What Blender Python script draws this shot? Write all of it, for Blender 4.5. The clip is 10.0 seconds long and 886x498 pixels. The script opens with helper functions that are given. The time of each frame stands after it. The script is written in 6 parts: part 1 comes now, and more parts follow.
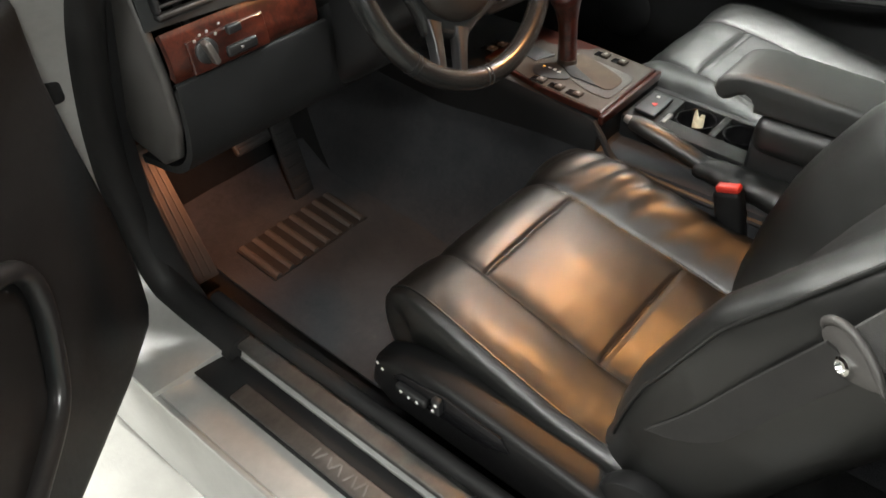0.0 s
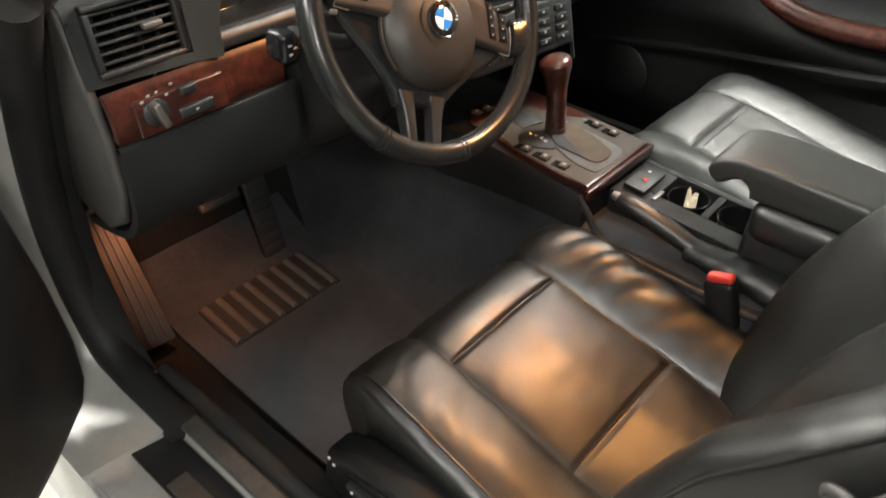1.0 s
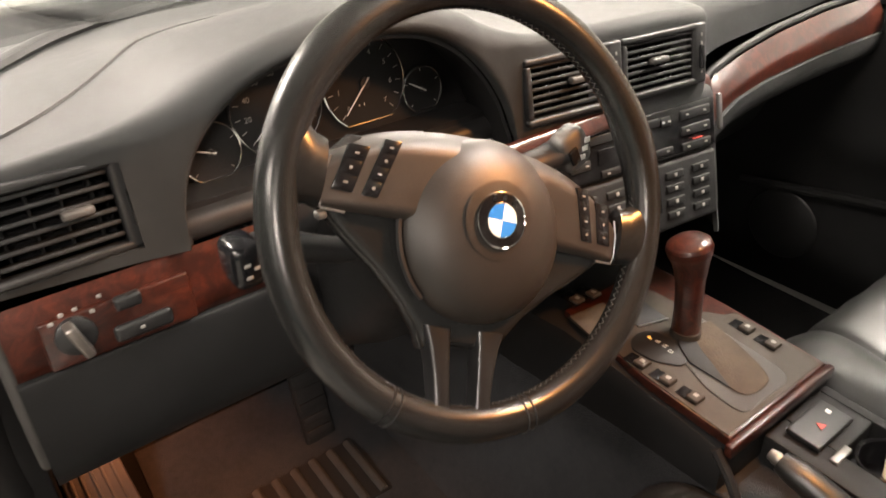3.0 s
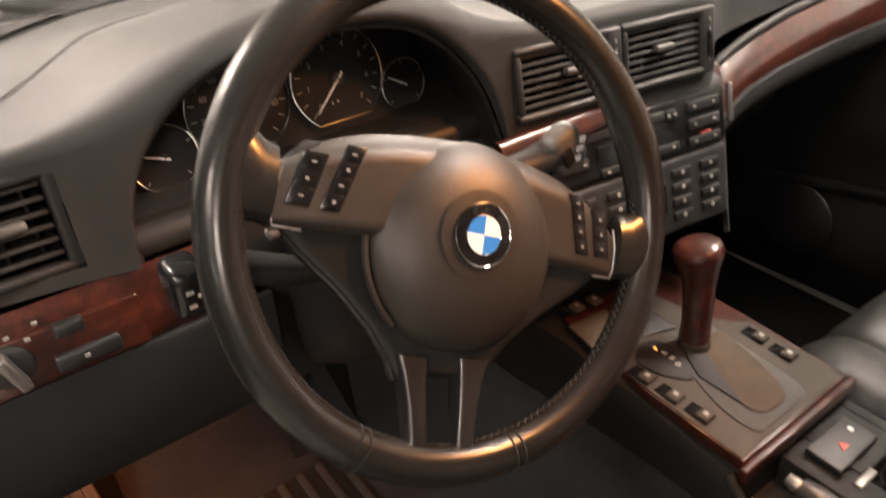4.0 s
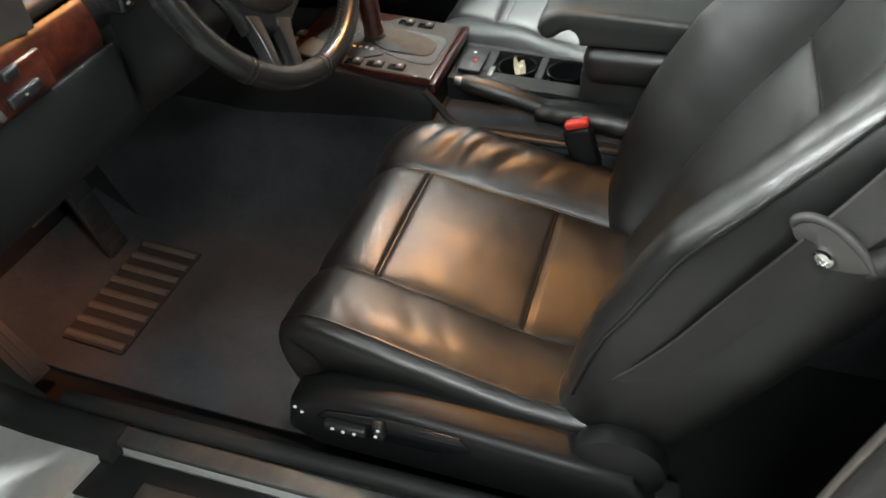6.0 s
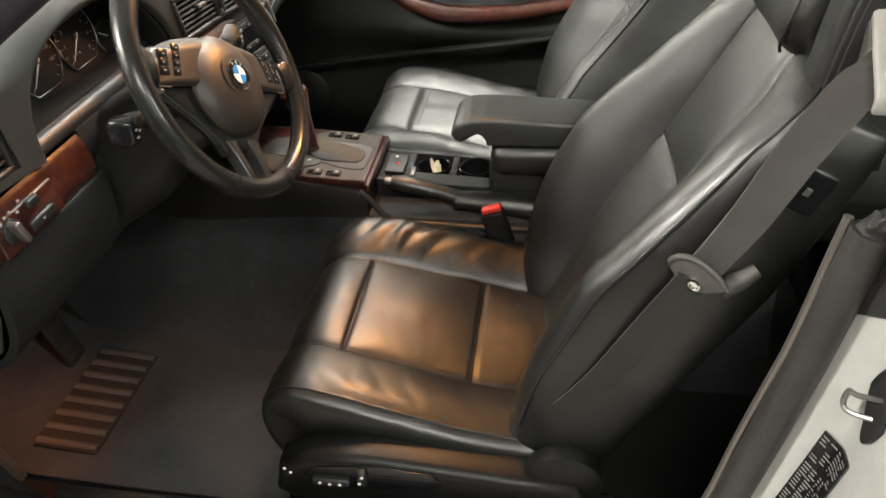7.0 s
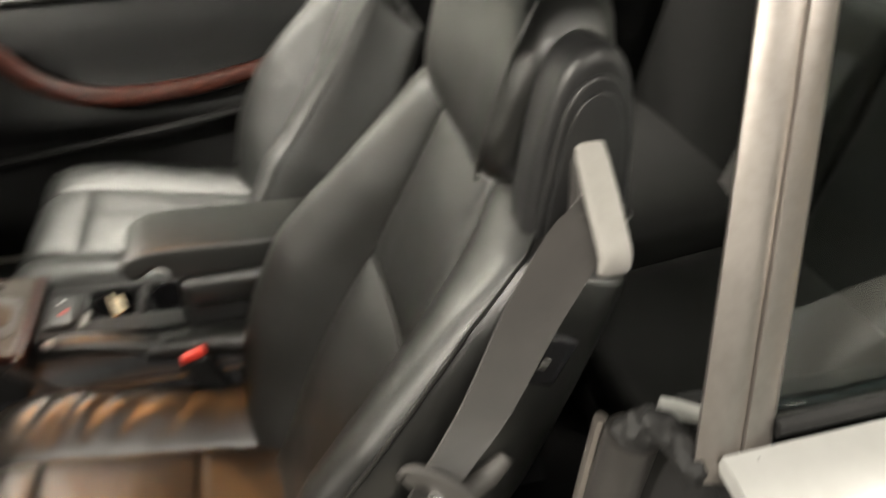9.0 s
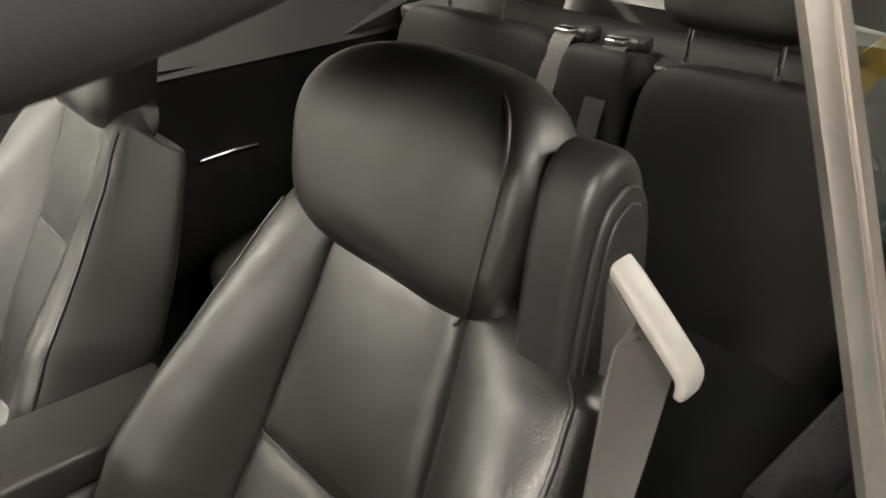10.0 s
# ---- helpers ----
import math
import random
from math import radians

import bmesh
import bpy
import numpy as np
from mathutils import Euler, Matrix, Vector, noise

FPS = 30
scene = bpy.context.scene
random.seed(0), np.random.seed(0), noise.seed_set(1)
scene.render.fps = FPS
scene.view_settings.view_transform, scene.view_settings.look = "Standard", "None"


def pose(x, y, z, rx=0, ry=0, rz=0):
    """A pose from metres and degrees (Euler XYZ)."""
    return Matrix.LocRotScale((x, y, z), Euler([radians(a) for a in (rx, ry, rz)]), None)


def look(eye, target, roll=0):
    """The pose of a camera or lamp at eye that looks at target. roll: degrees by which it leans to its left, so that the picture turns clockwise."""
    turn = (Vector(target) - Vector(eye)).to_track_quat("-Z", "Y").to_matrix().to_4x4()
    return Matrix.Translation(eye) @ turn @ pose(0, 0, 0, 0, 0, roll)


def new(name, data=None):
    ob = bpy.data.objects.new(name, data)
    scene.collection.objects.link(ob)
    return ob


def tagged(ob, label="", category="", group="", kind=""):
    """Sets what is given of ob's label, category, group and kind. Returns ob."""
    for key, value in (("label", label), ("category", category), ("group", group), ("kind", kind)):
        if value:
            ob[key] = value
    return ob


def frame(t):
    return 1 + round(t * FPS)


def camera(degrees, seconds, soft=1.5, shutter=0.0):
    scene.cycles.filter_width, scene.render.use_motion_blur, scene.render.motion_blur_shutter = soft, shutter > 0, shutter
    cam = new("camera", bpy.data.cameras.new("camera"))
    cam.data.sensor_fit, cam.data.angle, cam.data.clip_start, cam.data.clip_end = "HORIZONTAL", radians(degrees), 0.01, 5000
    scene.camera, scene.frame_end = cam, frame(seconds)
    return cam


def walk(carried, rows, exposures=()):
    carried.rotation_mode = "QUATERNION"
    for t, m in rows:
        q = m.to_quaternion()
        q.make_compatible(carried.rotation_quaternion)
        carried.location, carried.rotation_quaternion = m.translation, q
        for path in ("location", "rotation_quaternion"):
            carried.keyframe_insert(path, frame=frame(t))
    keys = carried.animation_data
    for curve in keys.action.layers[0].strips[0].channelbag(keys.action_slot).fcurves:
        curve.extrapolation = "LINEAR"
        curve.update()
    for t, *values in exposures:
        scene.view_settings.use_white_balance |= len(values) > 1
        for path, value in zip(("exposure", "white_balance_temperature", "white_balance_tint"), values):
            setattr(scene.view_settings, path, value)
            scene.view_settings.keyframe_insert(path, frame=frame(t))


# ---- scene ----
cam = camera(62.0, 10.0, shutter=0.5)
PATH = [
    (0, (-1.113, -0.186, 1.143), (0.025, 0.822, -0.156), -2.2),
    (0.5, (-1.083, -0.154, 1.136), (0.099, 0.855, -0.124), -0.3),
    (1, (-1.006, -0.147, 1.136), (0.186, 0.896, -0.085), 0.5),
    (1.5, (-0.937, -0.117, 1.111), (0.252, 0.988, -0.058), 0.9),
    (2, (-0.867, -0.042, 1.101), (0.32, 1.151, 0.02), 0.4),
    (2.5, (-0.772, 0.008, 1.101), (0.357, 1.292, 0.065), -1.6),
    (2.7, (-0.734, 0.028, 1.094), (0.332, 1.369, 0.063), -1.7),
    (3.8, (-0.62, 0.096, 1.079), (0.37, 1.505, 0.063), -2.9),
    (4, (-0.624, 0.097, 1.069), (0.371, 1.479, 0.021), -3.4),
    (4.5, (-0.663, 0.078, 1.049), (0.451, 1.242, -0.135), -3.7),
    (5, (-0.797, 0.043, 1.052), (0.489, 0.837, -0.258), -3.6),
    (5.3, (-0.880, 0.012, 1.059), (0.286, 0.595, -0.154), -4.5),
    (5.5, (-0.934, -0.013, 1.064), (0.37, 0.603, -0.321), -5.4),
    (5.7, (-1.015, -0.038, 1.08), (0.307, 0.529, -0.309), -5.1),
    (6.8, (-1.263, -0.03, 1.189), (0.309, 0.307, -0.001), -3.8),
    (7, (-1.297, -0.007, 1.211), (0.306, 0.258, 0.045), -3.0),
    (7.5, (-1.338, 0.013, 1.218), (0.282, 0.24, 0.068), -1.9),
    (8, (-1.299, -0.015, 1.222), (0.31, 0.2, 0.054), -2.0),
    (8.5, (-1.182, -0.096, 1.228), (0.425, 0.012, 0.042), -1.9),
    (9, (-1.018, -0.097, 1.226), (0.573, -0.464, 0.072), -1.5),
    (9.2, (-0.946, -0.048, 1.222), (0.422, -0.630, 0.243), -1.1),
    (9.5, (-0.855, -0.008, 1.231), (0.527, -0.976, 0.156), -1.5),
    (9.6, (-0.843, 0.005, 1.222), (0.374, -0.915, 0.305), -1.1),
    (9.8, (-0.820, 0.028, 1.224), (0.356, -0.957, 0.322), -1.1),
    (10, (-0.799, 0.041, 1.229), (0.486, -1.097, 0.202), -1.6),
]
EXPOSURES = ((0.0, 0.02, 6200, 9), (1.0, 0.08, 6400, 10), (2.0, 0.2, 6600, 11), (2.5, 0.3, 6800, 14), (4.0, -0.12, 7400, 24), (4.5, -0.25, 7400, 24), (5.0, -0.42, 6500, 3), (5.5, -0.22, 5700, 3), (6.8, -0.05, 6500, 10), (8.5, -0.1, 6800, 10), (9.5, -0.14, 6900, 13), (10.0, -0.12, 6900, 13))
walk(cam, [(t, look(eye, target, roll)) for t, eye, target, roll in PATH], EXPOSURES)

# ---------------------------------------------------------------- world, lights
world = bpy.data.worlds.new("world")
scene.world = world
world.use_nodes = True
world.node_tree.nodes["Background"].inputs[0].default_value = (0.75, 0.8, 0.78, 1)
world.node_tree.nodes["Background"].inputs[1].default_value = 0.006
GROUND = -0.12


def area_lamp(name, place, target, size, size_y, watts, colour):
    data = bpy.data.lights.new(name, "AREA")
    data.shape, data.size, data.size_y, data.energy, data.color = "RECTANGLE", size, size_y, watts, colour
    ob = new(name, data)
    ob.matrix_world = look(place, target)
    return ob


def bulb(name, place, watts, colour, radius=0.02, spot=None, target=None, blend=0.6):
    data = bpy.data.lights.new(name, "SPOT" if spot else "POINT")
    data.energy, data.color, data.shadow_soft_size = watts, colour, radius
    ob = new(name, data)
    ob.location = place
    if spot:
        data.spot_size, data.spot_blend = radians(spot), blend
        ob.matrix_world = look(place, target)
    return ob


COOL = (1.0, 0.97, 0.88)
# Positions and powers are chosen to light seats, dash and jambs.
LAMPS = ((-2.8, -0.3, 88, 0.3), (-1.7, 3.1, 400, 0.3), (2.9, 3.7, 270, 0.3), (1.65, -0.1, 260, 0.8), (-2.3, -3.3, 180, 0.3), (-5.8, -3.0, 50, 0.3))
# The broad one is added in place of a bright surface on the right.
for lx, ly, watts, broad in LAMPS:
    area_lamp("ceiling_lamp", (lx, ly, 2.82), (lx, ly, 0), broad, 1.5, watts, COOL)
AMBER = (1.0, 0.42, 0.11)
bulb("map_lamp", (0.04, 0.20, 1.175), 27.5, AMBER, 0.025, 92, (-0.39, 0.33, 0.67), 1.0)
bulb("footwell_lamp", (-0.575, 0.80, 0.505), 6.0, (1.0, 0.34, 0.12), 0.015, 104, (-0.600, 0.960, 0.20), 1.0)

# ---------------------------------------------------------------- materials


def nodes_of(name):
    m = bpy.data.materials.new(name)
    m.use_nodes = True
    nt = m.node_tree
    return m, nt, nt.nodes["Principled BSDF"]


def link(nt, a, b):
    nt.links.new(a, b)


def noise_node(nt, scale, detail=4.0, rough=0.6, vec=None):
    n = nt.nodes.new("ShaderNodeTexNoise")
    n.inputs["Scale"].default_value, n.inputs["Detail"].default_value = scale, detail
    n.inputs["Roughness"].default_value = rough
    if vec is not None:
        link(nt, vec, n.inputs["Vector"])
    return n


def ramp(nt, fac, stops):
    r = nt.nodes.new("ShaderNodeValToRGB")
    els = r.color_ramp.elements
    while len(els) < len(stops):
        els.new(0.5)
    for e, (p, c) in zip(els, stops):
        e.position, e.color = p, (*c, 1)
    link(nt, fac, r.inputs[0])
    return r


def math_node(nt, op, a, b):
    n = nt.nodes.new("ShaderNodeMath")
    n.operation = op
    for k, v in enumerate((a, b)):
        if isinstance(v, (int, float)):
            n.inputs[k].default_value = v
        else:
            link(nt, v, n.inputs[k])
    return n.outputs[0]


def surface(name, dark, light, rough=0.5, scale=6.0, grain=0.0, grain_scale=400.0, metal=0.0, coat=0.0, spec=0.5,
            rough_var=0.08, cell=False, coarse=0.0, coarse_scale=20.0, sheen=0.0):
    """A worn surface: large soft stains, fine grain in colour and relief, uneven gloss."""
    m, nt, p = nodes_of(name)
    tc = nt.nodes.new("ShaderNodeTexCoord")
    vec = tc.outputs["Object"]
    big = noise_node(nt, scale, 5, 0.65, vec)
    fine = noise_node(nt, scale * 14, 3, 0.6, vec)
    mixv = math_node(nt, "ADD", math_node(nt, "MULTIPLY", big.outputs[0], 0.7), math_node(nt, "MULTIPLY", fine.outputs[0], 0.3))
    col = ramp(nt, mixv, ((0.32, dark), (0.68, light)))
    link(nt, col.outputs[0], p.inputs["Base Color"])
    p.inputs["Metallic"].default_value = metal
    p.inputs["Specular IOR Level"].default_value = spec
    p.inputs["Coat Weight"].default_value = coat
    p.inputs["Coat Roughness"].default_value = 0.06
    p.inputs["Sheen Weight"].default_value = sheen
    rr = math_node(nt, "ADD", math_node(nt, "MULTIPLY", fine.outputs[0], rough_var * 2), rough - rough_var)
    link(nt, rr, p.inputs["Roughness"])
    if grain:
        if cell:
            g = nt.nodes.new("ShaderNodeTexVoronoi")
            g.feature = "DISTANCE_TO_EDGE"
            g.inputs["Scale"].default_value = grain_scale
            link(nt, vec, g.inputs["Vector"])
            hgt = math_node(nt, "MINIMUM", g.outputs["Distance"], 0.12)
        else:
            hgt = noise_node(nt, grain_scale, 3, 0.7, vec).outputs[0]
        if coarse:
            hgt = math_node(nt, "ADD", hgt, math_node(nt, "MULTIPLY", noise_node(nt, coarse_scale, 4, 0.6, vec).outputs[0], coarse))
        b = nt.nodes.new("ShaderNodeBump")
        b.inputs["Strength"].default_value, b.inputs["Distance"].default_value = grain, 0.002
        link(nt, hgt, b.inputs["Height"])
        link(nt, b.outputs[0], p.inputs["Normal"])
    return m


def wood_burl():
    m, nt, p = nodes_of("burl_wood")
    tc = nt.nodes.new("ShaderNodeTexCoord")
    warp = noise_node(nt, 9, 3, 0.6, tc.outputs["Object"])
    add = nt.nodes.new("ShaderNodeMixRGB")
    add.blend_type, add.inputs[0].default_value = "ADD", 0.35
    link(nt, tc.outputs["Object"], add.inputs[1])
    link(nt, warp.outputs["Color"], add.inputs[2])
    n = noise_node(nt, 34, 8, 0.72, add.outputs[0])
    col = ramp(nt, n.outputs[0], ((0.25, (0.008, 0.0028, 0.0018)), (0.45, (0.026, 0.0056, 0.0032)), (0.6, (0.060, 0.0130, 0.0068)), (0.8, (0.108, 0.028, 0.0130))))
    link(nt, col.outputs[0], p.inputs["Base Color"])
    p.inputs["Roughness"].default_value = 0.3
    p.inputs["Coat Weight"].default_value, p.inputs["Coat Roughness"].default_value = 0.6, 0.09
    return m


def glass(name, tint, rough=0.0):
    m, nt, p = nodes_of(name)
    p.inputs["Base Color"].default_value = (*tint, 1)
    p.inputs["Roughness"].default_value = rough
    p.inputs["Transmission Weight"].default_value = 1.0
    p.inputs["IOR"].default_value = 1.45
    return m


def glow(name, colour, strength):
    m, nt, p = nodes_of(name)
    p.inputs["Base Color"].default_value = (*colour, 1)
    p.inputs["Emission Color"].default_value = (*colour, 1)
    p.inputs["Emission Strength"].default_value = strength
    return m


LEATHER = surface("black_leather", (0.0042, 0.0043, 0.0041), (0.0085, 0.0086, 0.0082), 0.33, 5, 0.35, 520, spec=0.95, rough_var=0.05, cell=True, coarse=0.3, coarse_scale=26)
# Less worn, rougher leather; base colour raised for the pale sheen it catches.
SOFT_LEATHER = surface("unworn_leather_lit", (0.009, 0.0094, 0.0090), (0.017, 0.0177, 0.0169), 0.42, 5, 0.4, 520, spec=0.85, rough_var=0.04, cell=True)
WHEEL_LEATHER = surface("wheel_leather", (0.010, 0.010, 0.010), (0.014, 0.014, 0.0138), 0.26, 3, 0.03, 400, rough_var=0.012)
PLASTIC = surface("black_plastic", (0.011, 0.011, 0.0115), (0.020, 0.020, 0.0205), 0.40, 7, 0.12, 650)
DASH = surface("dash_plastic", (0.021, 0.0220, 0.0223), (0.033, 0.0342, 0.0340), 0.62, 5, 0.3, 600, cell=True, spec=0.22)
KNEE = surface("knee_panel_plastic", (0.0115, 0.0117, 0.0122), (0.0185, 0.0188, 0.0195), 0.55, 6, 0.2, 600, spec=0.3)
TRIM_BLACK = surface("seat_trim_plastic", (0.0045, 0.0045, 0.0047), (0.0085, 0.0085, 0.0088), 0.42, 8, 0.15, 600, spec=0.35)
GREY_PLASTIC = surface("grey_plastic", (0.048, 0.045, 0.043), (0.078, 0.074, 0.070), 0.42, 6, 0.3, 600)
GLOSS_BLACK = surface("gloss_black", (0.006, 0.006, 0.007), (0.012, 0.012, 0.013), 0.16, 6, rough_var=0.05)
RUBBER = surface("black_rubber", (0.009, 0.009, 0.0095), (0.018, 0.0175, 0.0175), 0.58, 12, 0.2, 300, spec=0.35)
# Lighter copy of black_rubber: the rear seal's grey highlight is in the colour.
SEAL_RUBBER = surface("lit_seal_rubber", (0.020, 0.0185, 0.018), (0.042, 0.039, 0.037), 0.45, 9, 0.2, 300, spec=0.5)
# Darker copy of the belt webbing: shade on the lap strap put into colour.
BELT_SHADED = surface("shaded_webbing", (0.020, 0.019, 0.018), (0.035, 0.033, 0.031), 0.7, 30, 0.6, 900)
# Lighter than black_rubber: gloss on heel ribs and footrest put into the colour.
RIBBED = surface("ribbed_rubber_lit", (0.034, 0.032, 0.030), (0.056, 0.053, 0.050), 0.6, 14, 0.3, 300, spec=0.3)
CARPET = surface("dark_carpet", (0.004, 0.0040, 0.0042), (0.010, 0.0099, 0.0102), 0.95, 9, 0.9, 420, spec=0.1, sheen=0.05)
MAT = surface("floor_mat_pile", (0.018, 0.0184, 0.0202), (0.039, 0.0396, 0.0430), 0.95, 7, 0.9, 380, spec=0.1, sheen=0.06)
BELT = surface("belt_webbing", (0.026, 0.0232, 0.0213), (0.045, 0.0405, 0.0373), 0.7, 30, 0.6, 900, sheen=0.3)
PALE = surface("pale_grey_plastic", (0.24, 0.23, 0.215), (0.32, 0.305, 0.29), 0.42, 8, 0.1, 500)
SILVER = surface("silver_paint", (0.50, 0.50, 0.49), (0.60, 0.60, 0.585), 0.30, 4, metal=0.35, coat=0.7, rough_var=0.04)
PAINT_IN = surface("silver_paint_inner", (0.42, 0.42, 0.41), (0.54, 0.54, 0.52), 0.42, 5, metal=0.3, coat=0.3, rough_var=0.05)
# Rear leather kept near black: the shade behind the front seats, in its colour.
REAR = surface("shaded_rear_hide", (0.004, 0.0041, 0.0039), (0.008, 0.0081, 0.0077), 0.62, 5, 0.3, 520, spec=0.15, cell=True)
STRIP = surface("satin_metal_strip", (0.25, 0.225, 0.21), (0.35, 0.32, 0.30), 0.36, 10, metal=0.85, rough_var=0.06)
CHROME = surface("chrome", (0.75, 0.75, 0.74), (0.85, 0.85, 0.84), 0.12, 10, metal=1.0, rough_var=0.04)
SATIN = surface("satin_silver", (0.24, 0.235, 0.23), (0.34, 0.33, 0.32), 0.32, 12, metal=0.8, rough_var=0.06)
MATT = surface("matt_black_plastic", (0.008, 0.008, 0.0085), (0.014, 0.014, 0.0145), 0.62, 7, 0.2, 500, spec=0.3)
BRUSHED = surface("brushed_plate", (0.13, 0.125, 0.12), (0.21, 0.20, 0.19), 0.5, 40, metal=0.9, rough_var=0.1)
SPOKE = surface("spoke_lacquer", (0.009, 0.009, 0.0095), (0.014, 0.014, 0.0145), 0.3, 6, coat=0.2, rough_var=0.02)
GATE = surface("gate_plastic", (0.034, 0.0275, 0.0220), (0.056, 0.0460, 0.0370), 0.6, 9, 0.2, 600, spec=0.2)
SHUTTER = surface("brown_shutter", (0.050, 0.037, 0.027), (0.085, 0.064, 0.047), 0.7, 30, 0.4, 300, spec=0.15)
WHEEL_PLASTIC = surface("wheel_plastic", (0.0145, 0.0120, 0.0100), (0.0235, 0.0194, 0.0162), 0.44, 7, 0.12, 650)
WOOD = wood_burl()
RED = surface("red_button", (0.55, 0.03, 0.02), (0.68, 0.05, 0.03), 0.4, 20)
WHITE_INK = surface("white_marking", (0.70, 0.70, 0.68), (0.82, 0.82, 0.80), 0.5, 40)
BLUE_INK = surface("blue_enamel", (0.02, 0.16, 0.50), (0.03, 0.20, 0.58), 0.2, 30)
LABEL_INK = surface("label_print", (0.13, 0.13, 0.126), (0.20, 0.20, 0.195), 0.5, 40)
CREAM = surface("cream_paper", (0.62, 0.54, 0.38), (0.75, 0.68, 0.52), 0.6, 40)
CLOTH = surface("roof_lining", (0.020, 0.018, 0.023), (0.032, 0.029, 0.036), 0.9, 8, 0.12, 900)
TOPCLOTH = surface("soft_top_cloth", (0.012, 0.011, 0.014), (0.026, 0.024, 0.030), 0.85, 10, 0.5, 800)
CONCRETE = surface("painted_concrete", (0.24, 0.235, 0.215), (0.36, 0.35, 0.325), 0.5, 1.3, 0.25, 60, coarse=0.5, coarse_scale=6)
WALLPAINT = surface("white_wall_paint", (0.38, 0.38, 0.36), (0.48, 0.48, 0.455), 0.7, 1.5, 0.15, 120)
# Grey assumed for west wall and ceiling, to hold down bounced light.
GREYWALL = surface("dimmed_wall", (0.13, 0.13, 0.122), (0.20, 0.198, 0.188), 0.75, 1.5, 0.2, 90)
TEAL = surface("teal_car_paint", (0.01, 0.075, 0.08), (0.015, 0.10, 0.105), 0.25, 3, coat=0.8)
YELLOW = surface("yellow_paint", (0.55, 0.33, 0.02), (0.68, 0.43, 0.04), 0.4, 5, coat=0.3)
STEEL = surface("machine_steel", (0.20, 0.20, 0.21), (0.36, 0.36, 0.36), 0.4, 8, metal=0.8)
BLUEBOX = surface("blue_crate", (0.10, 0.17, 0.28), (0.16, 0.24, 0.36), 0.5, 6)
WINDOW = glass("clear_glass", (0.94, 0.97, 0.95))
DARKGLASS = glass("tinted_glass", (0.72, 0.80, 0.77))
AMBER_MARK = glow("lit_amber_mark", (1.0, 0.45, 0.08), 1.6)
TUBE = glow("lamp_diffuser", (0.95, 1.0, 0.97), 9.0)

# ---------------------------------------------------------------- mesh helpers
PLACED = {}


def thing(name, at, label, category, group="", kind=""):
    e = new(name)
    e.empty_display_size = 0.05
    e.location = at
    PLACED[e] = Matrix.Translation(at)
    return tagged(e, label, category, group, kind)


def part(name, bm, material, parent, label="", sharp=42):
    if parent is not None:
        bm.transform(PLACED[parent].inverted())
    me = bpy.data.meshes.new(name)
    bm.to_mesh(me)
    bm.free()
    me.polygons.foreach_set("use_smooth", [True] * len(me.polygons))
    me.set_sharp_from_angle(angle=radians(sharp))
    me.materials.append(material)
    ob = new(name, me)
    if parent is not None:
        ob.parent = parent
        PLACED[ob] = PLACED[parent]
    else:
        PLACED[ob] = Matrix()
    if label:
        ob["label"] = label
    return ob


def spline(pts, n):
    """Catmull-Rom through the points, n samples a span."""
    p = [Vector(q) for q in pts]
    p = [p[0] * 2 - p[1], *p, p[-1] * 2 - p[-2]]
    out = []
    for i in range(1, len(p) - 2):
        a, b, c, d = p[i - 1:i + 3]
        for k in range(n):
            t = k / n
            out.append(0.5 * (2 * b + (c - a) * t + (2 * a - 5 * b + 4 * c - d) * t * t + (3 * b - a - 3 * c + d) * t ** 3))
    out.append(p[-2])
    return out


def loft(rings, closed=True, caps=True):
    bm = bmesh.new()
    vs = [[bm.verts.new(q) for q in r] for r in rings]
    n = len(rings[0])
    for a, b in zip(vs, vs[1:]):
        for k in range(n if closed else n - 1):
            bm.faces.new((a[k], a[(k + 1) % n], b[(k + 1) % n], b[k]))
    if caps and closed:
        bm.faces.new(vs[0][::-1])
        bm.faces.new(vs[-1])
    bmesh.ops.recalc_face_normals(bm, faces=bm.faces)
    return bm


def sheet(fn, nu, nv, thick=0.006):
    """A closed slab whose outer face is fn(u, v), u and v in 0..1."""
    pts = [[Vector(fn(u / nu, v / nv)) for u in range(nu + 1)] for v in range(nv + 1)]
    bm = bmesh.new()
    nor = [[None] * (nu + 1) for _ in range(nv + 1)]
    for v in range(nv + 1):
        for u in range(nu + 1):
            du = pts[v][min(u + 1, nu)] - pts[v][max(u - 1, 0)]
            dv = pts[min(v + 1, nv)][u] - pts[max(v - 1, 0)][u]
            nor[v][u] = du.cross(dv).normalized()
    top = [[bm.verts.new(q) for q in r] for r in pts]
    low = [[bm.verts.new(pts[v][u] - nor[v][u] * thick) for u in range(nu + 1)] for v in range(nv + 1)]
    for v in range(nv):
        for u in range(nu):
            bm.faces.new((top[v][u], top[v][u + 1], top[v + 1][u + 1], top[v + 1][u]))
            bm.faces.new((low[v][u], low[v + 1][u], low[v + 1][u + 1], low[v][u + 1]))
    for v in range(nv):
        bm.faces.new((top[v][0], top[v + 1][0], low[v + 1][0], low[v][0]))
        bm.faces.new((top[v][nu], low[v][nu], low[v + 1][nu], top[v + 1][nu]))
    for u in range(nu):
        bm.faces.new((top[0][u], low[0][u], low[0][u + 1], top[0][u + 1]))
        bm.faces.new((top[nv][u], top[nv][u + 1], low[nv][u + 1], low[nv][u]))
    bmesh.ops.recalc_face_normals(bm, faces=bm.faces)
    return bm


